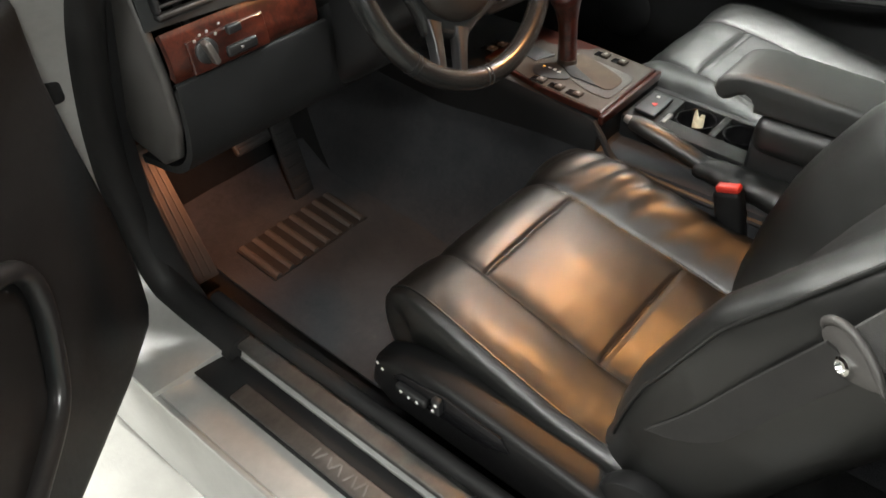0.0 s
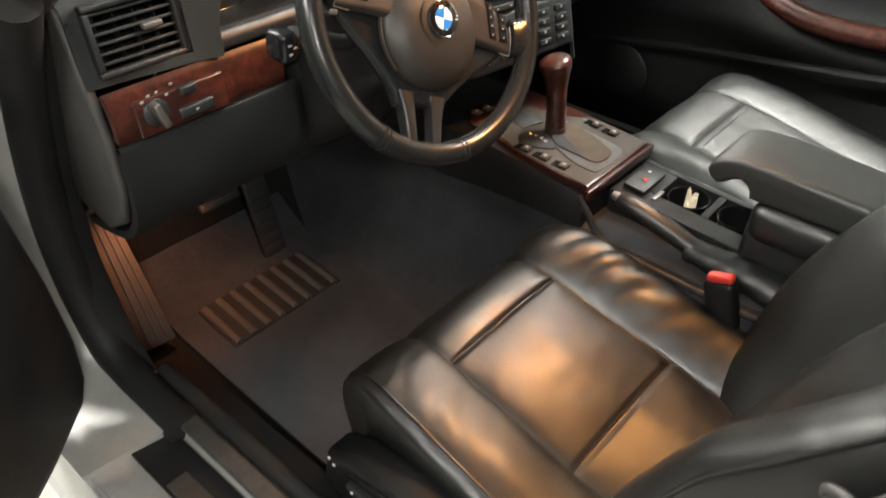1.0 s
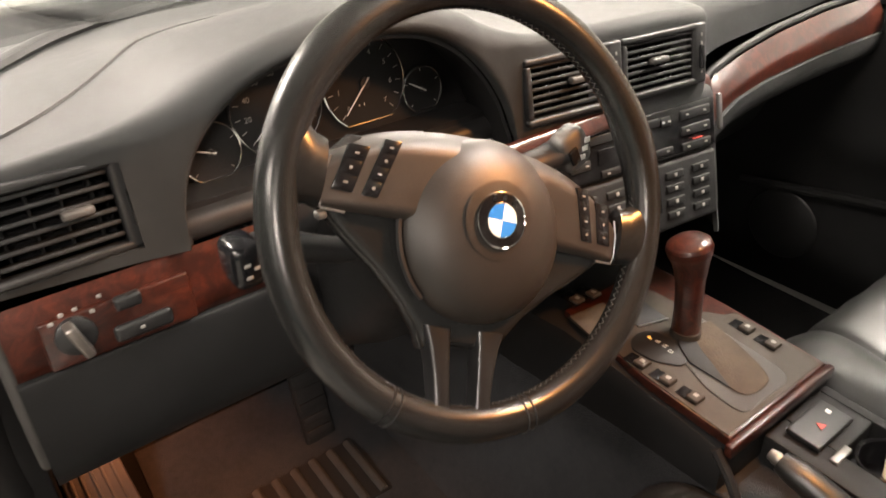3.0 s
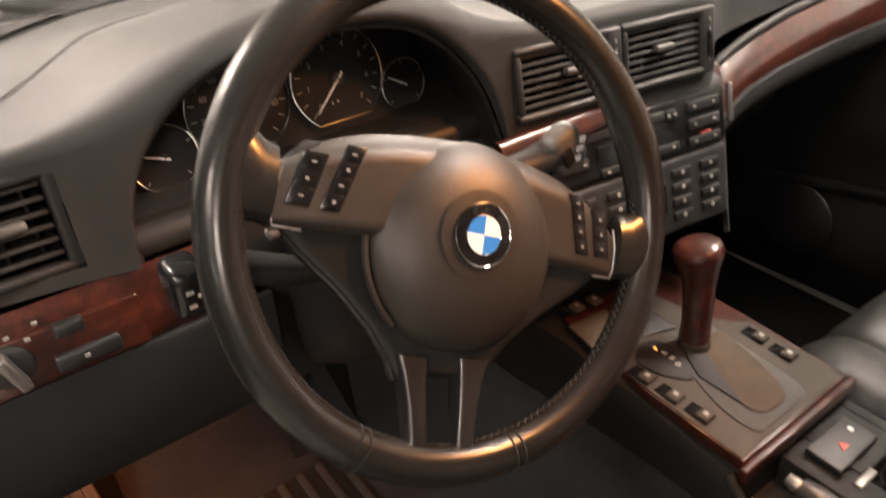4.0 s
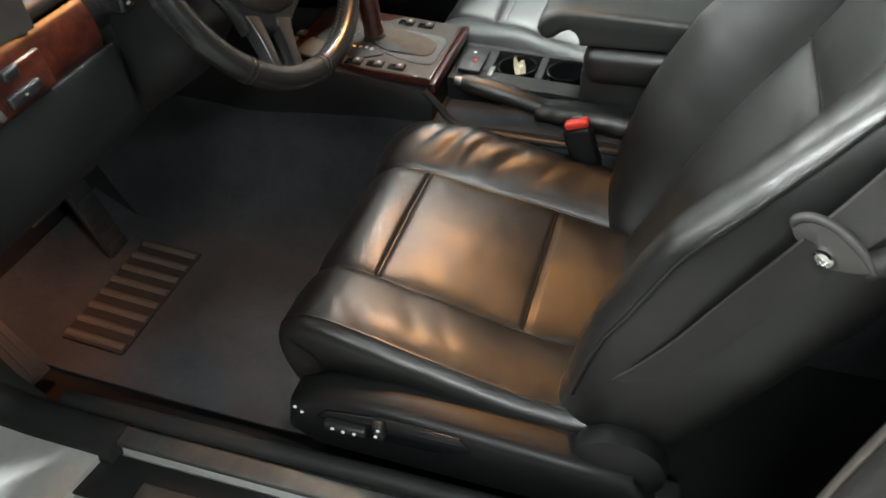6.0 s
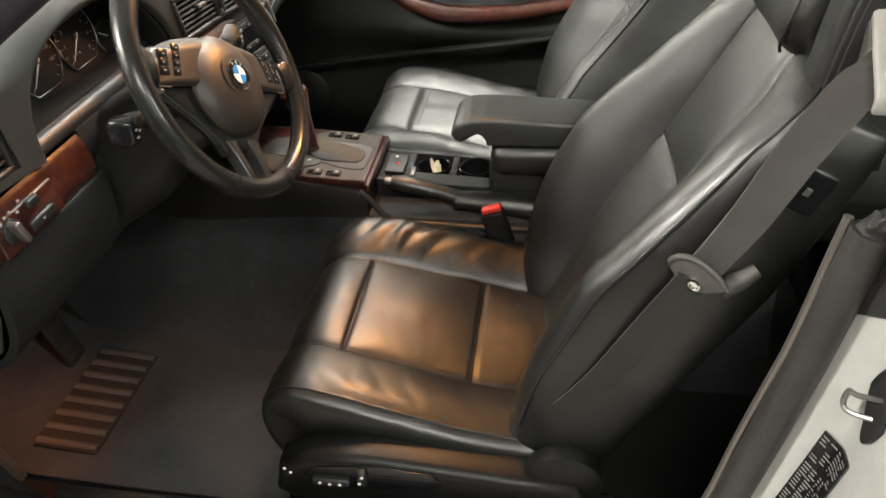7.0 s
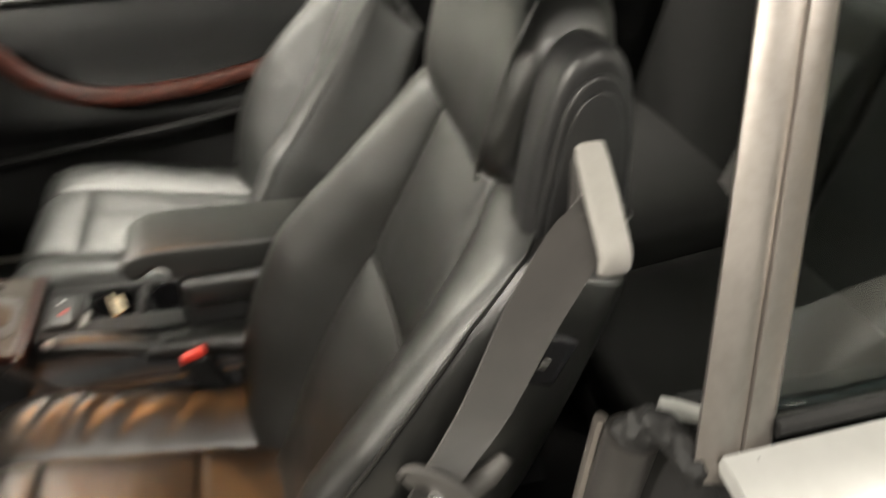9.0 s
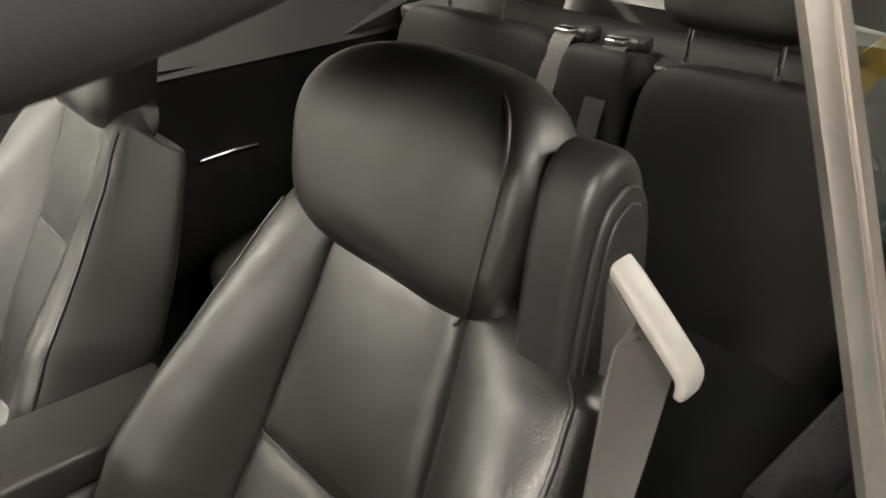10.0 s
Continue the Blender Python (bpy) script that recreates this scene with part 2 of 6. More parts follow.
def tube(pts, r, n=10, closed=False, flat=1.0, up=(0, 0, 1), caps=True):
    """A tube along points; r a number or a list; flat squeezes it along the up direction."""
    p = [Vector(q) for q in pts]
    rings = []
    last = Vector(up)
    for i, q in enumerate(p):
        if closed:
            d = p[(i + 1) % len(p)] - p[i - 1]
        else:
            d = p[min(i + 1, len(p) - 1)] - p[max(i - 1, 0)]
        d.normalize()
        b = (last - d * last.dot(d))
        if b.length < 1e-5:
            b = d.orthogonal()
        b.normalize()
        last = b
        s = d.cross(b)
        rr = r[i] if isinstance(r, (list, tuple)) else r
        rings.append([q + (s * math.cos(2 * math.pi * k / n) + b * math.sin(2 * math.pi * k / n) * flat) * rr for k in range(n)])
    if closed:
        rings.append(rings[0])
        bm = loft(rings, True, False)
        bmesh.ops.remove_doubles(bm, verts=bm.verts, dist=1e-6)
        bmesh.ops.recalc_face_normals(bm, faces=bm.faces)
        return bm
    return loft(rings, True, caps)


def rbox(centre, size, bevel=0.004, turn=None, seg=3, taper=None):
    """A box with rounded edges; taper scales its top in x and y."""
    bm = bmesh.new()
    bmesh.ops.create_cube(bm, size=1)
    for v in bm.verts:
        top = v.co.z > 0
        v.co = Vector((v.co.x * size[0], v.co.y * size[1], v.co.z * size[2]))
        if taper and top:
            v.co.x *= taper[0]
            v.co.y *= taper[1]
    if bevel:
        bmesh.ops.bevel(bm, geom=bm.edges[:], offset=min(bevel, min(size) * 0.49), segments=seg, affect="EDGES", profile=0.5)
    bm.transform(Matrix.Translation(centre) @ (turn.to_4x4() if turn else Matrix()))
    return bm


def prism(poly, push, bevel=0.0, seg=2):
    """A flat outline in space pushed along a vector."""
    bm = bmesh.new()
    a = [bm.verts.new(q) for q in poly]
    b = [bm.verts.new(Vector(q) + Vector(push)) for q in poly]
    n = len(poly)
    bm.faces.new(a[::-1])
    bm.faces.new(b)
    for k in range(n):
        bm.faces.new((a[k], a[(k + 1) % n], b[(k + 1) % n], b[k]))
    bmesh.ops.recalc_face_normals(bm, faces=bm.faces)
    if bevel:
        caps = {f for f in bm.faces if len(f.verts) == n and n > 4} or set(bm.faces)
        edges = [e for e in bm.edges if any(f in caps for f in e.link_faces)]
        bmesh.ops.bevel(bm, geom=edges, offset=bevel, segments=seg, affect="EDGES", profile=0.5, clamp_overlap=True)
    return bm


def lathe(profile, centre, axis, n=40):
    """A turned shape: profile rows of (radius, height along the axis)."""
    axis = Vector(axis).normalized()
    a = axis.orthogonal().normalized()
    b = axis.cross(a)
    c = Vector(centre)
    return loft([[c + axis * h + (a * math.cos(2 * math.pi * k / n) + b * math.sin(2 * math.pi * k / n)) * max(r, 1e-5) for k in range(n)] for r, h in profile])


def pillow(centre, half, turn=None, e1=0.7, e2=0.7, nu=48, nv=28, dent=None):
    """A soft rounded block (superellipsoid)."""
    def pw(x, e):
        return math.copysign(abs(x) ** e, x)
    m = Matrix.Translation(centre) @ (turn.to_4x4() if turn else Matrix())
    rings = []
    for j in range(1, nv):
        ph = -math.pi / 2 + math.pi * j / nv
        ring = []
        for i in range(nu):
            th = 2 * math.pi * i / nu
            q = Vector((half[0] * pw(math.cos(ph), e1) * pw(math.cos(th), e2), half[1] * pw(math.cos(ph), e1) * pw(math.sin(th), e2), half[2] * pw(math.sin(ph), e1)))
            if dent:
                q = dent(q)
            ring.append(m @ q)
        rings.append(ring)
    return loft(rings)


def join(*bms):
    out = bmesh.new()
    for b in bms:
        me = bpy.data.meshes.new("join")
        b.to_mesh(me)
        b.free()
        out.from_mesh(me)
        bpy.data.meshes.remove(me)
    return out


def turned(rx=0, ry=0, rz=0):
    return Euler((radians(rx), radians(ry), radians(rz))).to_matrix()


def lerp(table, x):
    return float(np.interp(x, [t[0] for t in table], [t[1] for t in table]))


def letters(text, centre, right, up, size, material, parent, name="numeral"):
    """Raised lettering in the built-in font, lying in the plane of right and up."""
    data = bpy.data.curves.new(name, "FONT")
    data.body, data.size, data.align_x, data.align_y, data.extrude = text, size, "CENTER", "CENTER", 0.0002
    data.materials.append(material)
    ob = new(name, data)
    r, u = Vector(right).normalized(), Vector(up).normalized()
    m = Matrix((r, u, r.cross(u))).transposed().to_4x4()
    m.translation = Vector(centre)
    ob.parent = parent
    ob.matrix_basis = PLACED[parent].inverted() @ m
    PLACED[ob] = PLACED[parent]
    return ob

# ---------------------------------------------------------------- garage
def box_wall(name, lo, hi, material, label):
    c = [(a + b) / 2 for a, b in zip(lo, hi)]
    s = [b - a for a, b in zip(lo, hi)]
    return tagged(part(name, rbox(c, s, 0), material, None), label, "wall", "", "structure")


X0, X1, Y0, Y1, TOP = -7.5, 3.5, -8.0, 4.6, 3.0
tagged(part("ground", rbox(((X0 + X1) / 2, (Y0 + Y1) / 2, GROUND - 0.1), (X1 - X0 + 0.6, Y1 - Y0 + 0.6, 0.2), 0), CONCRETE, None), "pale grey painted concrete garage floor with scuffs", "floor", "", "structure")
tagged(part("ceiling", rbox(((X0 + X1) / 2, (Y0 + Y1) / 2, TOP + 0.1), (X1 - X0 + 0.6, Y1 - Y0 + 0.6, 0.2), 0), GREYWALL, None), "garage ceiling greyed to cut bounced light", "ceiling", "", "structure")
box_wall("wall_west", (X0 - 0.2, Y0, GROUND), (X0, Y1, TOP), GREYWALL, "garage wall greyed to cut bounced light")
box_wall("wall_east", (X1, Y0, GROUND), (X1 + 0.2, Y1, TOP), WALLPAINT, "white painted garage wall")
box_wall("wall_south", (X0 - 0.2, Y0 - 0.2, GROUND), (X1 + 0.2, Y0, TOP), WALLPAINT, "white painted garage wall")
box_wall("wall_north", (X0 - 0.2, Y1, GROUND), (X1 + 0.2, Y1 + 0.2, TOP), WALLPAINT, "white painted garage wall")


def ceiling_light(x, y, broad):
    t = thing("ceiling_light", (x, y, TOP), "white batten light with long pale diffuser, placed to light the cabin", "ceiling light", "garage ceiling lights")
    part("housing", rbox((x, y, TOP - 0.03), (broad + 0.04, 1.6, 0.06), 0.01), PALE, t)
    part("diffuser", rbox((x, y, TOP - 0.085), (broad - 0.04, 1.54, 0.05), 0.02), TUBE, t)


for lx, ly, _, broad in LAMPS:
    ceiling_light(lx, ly, broad)


# things standing in the garage, met in the side glass
def parked_car(x, y):
    t = thing("parked_car", (x, y, GROUND), "old teal car with pale roof parked in the garage", "car")
    g = GROUND

    def ring(yy, half, low, belt, crown):
        pts = [(-half, low), (-half * 1.02, (low + belt) / 2), (-half * 0.97, belt), (-half * 0.80, crown), (0, crown + 0.02)]
        pts += [(-a, b) for a, b in reversed(pts[:-1])]
        return [(x + a, y + yy, g + b) for a, b in pts]
    part("body", loft([ring(*r) for r in ((-2.0, 0.60, 0.38, 0.62, 0.70), (-1.9, 0.74, 0.28, 0.74, 0.84), (-1.0, 0.82, 0.24, 0.82, 0.90), (0.9, 0.82, 0.24, 0.84, 0.90), (1.8, 0.76, 0.28, 0.78, 0.85), (1.98, 0.62, 0.36, 0.66, 0.74))]), TEAL, t, "teal painted body")
    part("roof", loft([ring(yy, h, 0.92, 1.12 if h > 0.6 else 1.0, c) for yy, h, c in ((-1.25, 0.60, 0.98), (-0.8, 0.62, 1.36), (0.2, 0.64, 1.44), (0.75, 0.62, 1.34), (1.15, 0.6, 0.98))]), PALE, t, "pale painted roof")
    for sx in (-1, 1):
        for y0, y1 in ((-0.78, -0.12), (-0.05, 0.68)):
            part("side_window", prism([(x + sx * 0.638, y + y0, g + 0.95), (x + sx * 0.638, y + y1, g + 0.95), (x + sx * 0.60, y + y1 - 0.06, g + 1.27), (x + sx * 0.60, y + y0 + 0.06, g + 1.27)], (sx * 0.012, 0, 0), 0.003), GLOSS_BLACK, t)
        part("chrome_strip", rbox((x + sx * 0.835, y - 0.05, g + 0.66), (0.012, 3.2, 0.02), 0.004), CHROME, t)
        for wy in (-1.25, 1.25):
            w = part("wheel", lathe([(0, -0.08), (0.29, -0.08), (0.31, -0.05), (0.31, 0.05), (0.29, 0.08), (0.19, 0.085), (0.17, 0.07), (0, 0.07)], (x + sx * 0.74, y + wy, g + 0.31), (sx, 0, 0), 28), RUBBER, t)
            part("hub_cap", lathe([(0, 0.07), (0.15, 0.072), (0.12, 0.095), (0, 0.10)], (x + sx * 0.74, y + wy, g + 0.31), (sx, 0, 0), 24), CHROME, w)
    part("bumper", tube(spline([(x - 0.8, y + 1.75, g + 0.45), (x - 0.5, y + 2.05, g + 0.45), (x + 0.5, y + 2.05, g + 0.45), (x + 0.8, y + 1.75, g + 0.45)], 5), 0.05, 10), CHROME, t, "chrome bumper")


parked_car(-3.9, -3.4)


def engine_hoist(x, y):
    t = thing("engine_hoist", (x, y, GROUND), "yellow workshop crane with a pierced boom", "hoist")
    g = GROUND
    for s in (-1, 1):
        part("leg", rbox((x + s * 0.3, y + 0.3, g + 0.10), (0.09, 1.3, 0.09), 0.012), YELLOW, t)
    part("base_beam", rbox((x, y - 0.25, g + 0.12), (0.8, 0.10, 0.10), 0.012), YELLOW, t)
    part("mast", rbox((x, y - 0.25, g + 0.75), (0.11, 0.12, 1.25), 0.015), YELLOW, t)
    boom = prism([(x - 0.04, y + a, g + b) for a, b in ((-0.35, 1.28), (-0.30, 1.42), (0.1, 1.50), (0.7, 1.46), (1.0, 1.36), (1.0, 1.28), (0.6, 1.34), (0.1, 1.36))], (0.08, 0, 0), 0.012)
    part("boom", boom, YELLOW, t, "yellow curved boom")
    for a in (0.05, 0.35, 0.65):
        part("pin", lathe([(0, -0.05), (0.025, -0.05), (0.025, 0.05), (0, 0.05)], (x, y + a, g + 1.43), (1, 0, 0), 14), STEEL, t)
    part("ram", tube([(x, y - 0.2, g + 0.6), (x, y + 0.35, g + 1.36)], 0.035, 12), STEEL, t, "steel ram")
    part("hook", tube(spline([(x, y + 0.96, g + 1.28), (x, y + 0.96, g + 1.12), (x, y + 1.0, g + 1.06), (x, y + 1.04, g + 1.10)], 4), 0.012, 8), STEEL, t)


engine_hoist(-1.75, -3.6)


def crate(x, y, z, w, d, h, mat, label):
    t = thing("storage_crate", (x, y, z), label, "crate")
    part("tub", rbox((x, y, z + h / 2), (w, d, h), 0.02, None, 3, (1.06, 1.06)), mat, t)
    part("rim", join(rbox((x, y - d / 2, z + h), (w * 1.1, 0.03, 0.04), 0.008), rbox((x, y + d / 2, z + h), (w * 1.1, 0.03, 0.04), 0.008), rbox((x - w / 2, y, z + h), (0.03, d * 1.1, 0.04), 0.008), rbox((x + w / 2, y, z + h), (0.03, d * 1.1, 0.04), 0.008)), mat, t)


crate(-2.4, -4.6, GROUND, 0.6, 0.45, 0.4, BLUEBOX, "blue plastic crate on the garage floor")


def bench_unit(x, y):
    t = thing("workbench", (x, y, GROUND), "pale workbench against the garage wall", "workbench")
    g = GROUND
    part("top", rbox((x, y, g + 0.9), (2.2, 0.65, 0.05), 0.01), PALE, t)
    for sx in (-1, 1):
        part("cabinet", rbox((x + sx * 0.75, y, g + 0.44), (0.6, 0.6, 0.86), 0.01), WALLPAINT, t)
    part("shelf", rbox((x, y, g + 0.3), (0.9, 0.55, 0.03), 0.005), STEEL, t)


bench_unit(-1.6, -7.4)

# ---------------------------------------------------------------- car shell
car = thing("car", (0, 0, GROUND), "silver two-door convertible with dark soft top, driver door open", "car")

# floor pan and firewall, covered with carpet
FLOOR = [(-0.62, 0.13), (0.0, 0.13), (0.6, 0.14), (0.86, 0.15), (0.95, 0.17), (1.05, 0.26), (1.18, 0.5), (1.22, 0.8)]
fl = spline([(0, y, z) for y, z in FLOOR], 4)
part("floor_carpet", sheet(lambda u, v: (-0.72 + 1.44 * u, fl[round(v * (len(fl) - 1))].y, fl[round(v * (len(fl) - 1))].z + 0.004 * noise.noise((u * 9, v * 9, 0))), 40, len(fl) - 1, 0.02), CARPET, car, "dark carpet over floor and bulkhead")
part("rear_floor", rbox((0, -0.85, 0.16), (1.4, 0.55, 0.1), 0.02), CARPET, car)

# sill: steps from the carpet out to the painted rocker
SILL = [(-0.70, 0.14), (-0.70, 0.27), (-0.715, 0.285), (-0.735, 0.28), (-0.74, 0.262), (-0.76, 0.258), (-0.835, 0.252), (-0.842, 0.256), (-0.862, 0.252), (-0.872, 0.235), (-0.882, 0.15), (-0.885, 0.06), (-0.86, 0.0), (-0.70, 0.0)]


def sill_part(name, idx, y0, y1, mat, label, lift=0.0, n=2):
    poly = [(x, y0, z + lift) for x, z in idx]
    return part(name, prism(poly, (0, y1 - y0, 0), 0.0), mat, car, label)


sill_part("sill", SILL, -0.42, 0.98, PAINT_IN, "silver painted door sill")
part("sill_seal", tube([(-0.694, y, 0.283 + 0.003 * math.sin(y * 9)) for y in np.linspace(-0.26, 0.70, 20)], 0.0135, 10), RUBBER, car, "black rubber door seal")
part("sill_strip", rbox((-0.7275, 0.23, 0.2855), (0.028, 1.00, 0.012), 0.004), BRUSHED, car, "grey strip along the sill")
part("sill_cover", prism([(-0.745, -0.26, 0.263), (-0.808, -0.26, 0.258), (-0.808, 0.70, 0.258), (-0.790, 0.745, 0.259), (-0.745, 0.765, 0.263)], (0, 0, 0.006), 0.002), MATT, car, "matt black sill cover")
plate = part("scuff_plate", rbox((-0.7885, 0.225, 0.2675), (0.032, 0.60, 0.006), 0.0028), BRUSHED, car, "brushed metal scuff plate with pale lettering bars")
for k, lean in enumerate((0, 0.004, -0.004, 0.004, -0.004, 0.003, -0.003, 0.003, -0.003)):
    y = 0.352 - 0.0105 * k - 0.006 * (k > 1) - 0.006 * (k > 4)
    part("letter_bar", prism([(-0.7965, y + lean, 0.2704), (-0.7965, y + lean - 0.003, 0.2704), (-0.7805, y - lean - 0.003, 0.2704), (-0.7805, y - lean, 0.2704)], (0, 0, 0.0012)), LABEL_INK, plate)
part("sill_edge", rbox((-0.868, 0.30, 0.2465), (0.01, 1.2, 0.012), 0.004), SILVER, car)

# front door post: seal and painted jamb
POST = [(0.58, 0.272), (0.70, 0.280), (0.775, 0.31), (0.812, 0.40), (0.816, 0.50), (0.800, 0.60), (0.765, 0.70), (0.715, 0.80), (0.66, 0.88)]
post = spline([(-0.712, y, z) for y, z in POST], 6)
part("door_seal", tube([q + Vector((-0.022 - 0.006 * k / len(post), 0, 0)) for k, q in enumerate(post)], 0.028, 12, up=(1, 0, 0)), RUBBER, car, "black rubber door seal")
jp = [(q.y, q.z) for q in post]
part("front_jamb", sheet(lambda u, v: (-0.752 - 0.118 * u, jp[round(v * (len(jp) - 1))][0] + 0.018 + 0.03 * u, jp[round(v * (len(jp) - 1))][1] - 0.010 - 0.02 * u * (1 - v)), 8, len(jp) - 1, 0.02), PAINT_IN, car, "silver painted front door jamb")
part("kick_panel", prism([(-0.695, 0.62, 0.14), (-0.695, 1.2, 0.14), (-0.695, 1.2, 0.86), (-0.695, 0.70, 0.84), (-0.695, 0.79, 0.6), (-0.695, 0.80, 0.45), (-0.695, 0.76, 0.32)], (-0.05, 0, 0), 0.006), MATT, car, "black plastic kick panel")
part("front_wing", sheet(lambda u, v: (-0.875 - 0.02 * math.sin(math.pi * v) + 0.10 * max(0, v - 0.75) ** 1.4 * 3 + 0.05 * u ** 4, 0.92 + 1.3 * u, 0.03 + (0.83 - 0.10 * u * u) * v), 14, 16, 0.02), SILVER, car)
part("hinge", rbox((-0.80, 0.785, 0.69), (0.045, 0.05, 0.035), 0.008), PLASTIC, car, "black door check")

# rear jamb, striker, label
JAMB = [(0.26, -0.16), (0.32, -0.205), (0.44, -0.233), (0.566, -0.253), (0.67, -0.268), (0.776, -0.280), (0.85, -0.290)]


def jamb_y(z):
    return lerp(JAMB, z)


def jamb_pt(u, z, off=0.0):
    """u 0 at the inner seal, 1 at the outer skin."""
    x = -0.722 - (0.158 - 0.085 * max(0.0, (z - 0.66) / 0.18) ** 1.6) * u
    return (x - off * 0.5, jamb_y(z) - 0.024 - 0.034 * min(1.0, u / 0.3) ** 0.8 - 0.030 * max(0.0, u - 0.5) ** 2 + off, z)


part("rear_jamb", sheet(lambda u, v: jamb_pt(u, 0.26 + 0.585 * v), 20, 26, 0.02), PAINT_IN, car, "silver painted rear door jamb")
part("rear_seal", tube([(-0.719, jamb_y(z) - 0.008, z) for z in np.linspace(0.28, 0.83, 24)], 0.0195, 12, up=(1, 0, 0)), SEAL_RUBBER, car, "dull grey-black rubber door seal")
# Thin pale metal line standing in for the highlight along the seal.
part("seal_glint", tube([(-0.706 - 0.003 * math.sin(z * 20), jamb_y(z) + 0.010, z) for z in np.linspace(0.28, 0.835, 24)], 0.0048, 8, up=(1, 0, 0)), STRIP, car, "pale line for the highlight on the seal edge")
CORNER = spline([(-0.719, -0.292, 0.815), (-0.721, -0.300, 0.836), (-0.731, -0.306, 0.846), (-0.747, -0.311, 0.847), (-0.760, -0.314, 0.840), (-0.768, -0.316, 0.828)], 8)
corner = tube(CORNER, [lerp([(0, 0.0180), (0.35, 0.0125), (0.7, 0.0092), (1, 0.006)], k / (len(CORNER) - 1)) for k in range(len(CORNER))], 22)
for v in corner.verts:
    k = min(1.0, max(0.0, (v.co.z - 0.825) / 0.015))
    v.co += Vector((noise.noise(v.co * 130), noise.noise(v.co * 130 + Vector((5, 0, 0))), noise.noise(v.co * 130 + Vector((0, 5, 0))))) * 0.0042 * k
part("seal_corner", corner, RUBBER, car, "torn black rubber corner seal", 30)
part("seal_top", sheet(lambda u, v: jamb_pt(0.02 + 0.75 * u, 0.742 + 0.016 * math.sin(u * 4) + (0.100 - 0.016 * math.sin(u * 4)) * v, 0.004), 12, 10, 0.004), RUBBER, car, "black rubber pad over the top of the jamb")
part("seal_leg", tube(spline([jamb_pt(u, z, 0.004) for u, z in ((0.55, 0.838), (0.82, 0.818), (0.97, 0.780), (1.01, 0.725), (0.97, 0.672))], 6), [0.021 - 0.005 * (k / 24) ** 2 for k in range(25)], 12, flat=0.5, up=(-0.3, 0.9, 0.2)), RUBBER, car, "black seal folded over the outer edge of the jamb")
OUTW = Vector((-0.35, 0.93, 0)).normalized()
sp = Vector(jamb_pt(0.32, 0.675))
part("striker_base", prism([Vector(jamb_pt(0.37 + 0.125 * math.cos(a) * (1 - 0.25 * abs(math.sin(a))), 0.677 + 0.042 * math.sin(a) - 0.012 * math.cos(a), 0.001)) for a in np.linspace(0, 2 * math.pi, 29)[:-1]], OUTW * 0.004, 0.0012), RUBBER, car, "black striker plate")
part("striker", tube(spline([sp + Vector(q) for q in ((-0.010, 0.002, 0.010), (-0.006, 0.024, 0.012), (0.001, 0.029, 0.010), (0.003, 0.029, -0.008), (-0.004, 0.024, -0.013), (-0.014, 0.000, -0.013))], 4), 0.0028, 8), SATIN, car, "bright door striker loop")


def label_pt(a, b, off):
    return jamb_pt(0.17 + 0.25 * a - 0.04 * b, 0.606 - 0.006 * a - 0.155 * b, off)


lab = part("type_label", sheet(lambda u, v: label_pt(u, v, 0.0025), 6, 10, 0.001), GLOSS_BLACK, car, "black label with rows of unreadable print")
rng = random.Random(3)
for r in range(30):
    for c in range(4):
        if rng.random() < 0.75:
            w = rng.uniform(0.4, 0.92)
            part("print_bar", sheet(lambda u, v: label_pt(0.05 + 0.23 * (c + u * w), 0.03 + 0.0315 * (r + 0.38 * v), 0.0034), 2, 1, 0.0004), LABEL_INK, lab)

# rear quarter: outer skin, window rail, glass with satin front strip
QSEC = spline([(x, 0, z) for x, z in ((-0.87, 0.0), (-0.893, 0.18), (-0.897, 0.42), (-0.890, 0.60), (-0.878, 0.70), (-0.860, 0.780), (-0.830, 0.828), (-0.795, 0.850), (-0.769, 0.8555))], 5)


def quarter(u, v):
    q = QSEC[round(v * (len(QSEC) - 1))]
    return (q.x + 0.03 * u * u, -0.348 - 1.657 * u + 0.045 * (q.z - 0.4) * (1 - u), q.z + 0.015 * u * q.z)


part("quarter_panel", sheet(quarter, 24, len(QSEC) - 1, 0.014), SILVER, car, "silver painted rear quarter panel")


def pane_pt(y_off, z):
    k = (z - 0.80)
    return Vector((-0.781 + 0.47 * k + 0.05 * k * k, -0.306 - 0.25 * k + y_off, z))


qw = part("quarter_window", sheet(lambda u, v: pane_pt(-0.05 - 0.62 * u, 0.855 + (0.335 - 0.10 * u * u) * v), 12, 10, 0.004), DARKGLASS, car, "raised side window")
qw.visible_shadow = False
zs = np.linspace(0.835, 1.21, 24)
part("window_strip", join(loft([[pane_pt(o, z) + Vector((dx, 0, 0)) for o, dx in ((0.0, 0.004), (0.004, -0.004), (-0.014, -0.010), (-0.026, -0.006), (-0.026, 0.008))] for z in zs]),
                          loft([[pane_pt(o, z) + Vector((dx, 0, 0)) for o, dx in ((-0.027, 0.004), (-0.027, -0.009), (-0.044, -0.008), (-0.052, -0.002), (-0.052, 0.006))] for z in zs])), STRIP, car, "satin metal front edge of the side window")
part("window_rubber", tube([pane_pt(-0.05 - 0.62 * u, 0.858) + Vector((-0.004, 0, 0)) for u in np.linspace(0, 1, 14)], 0.007, 8), RUBBER, car)

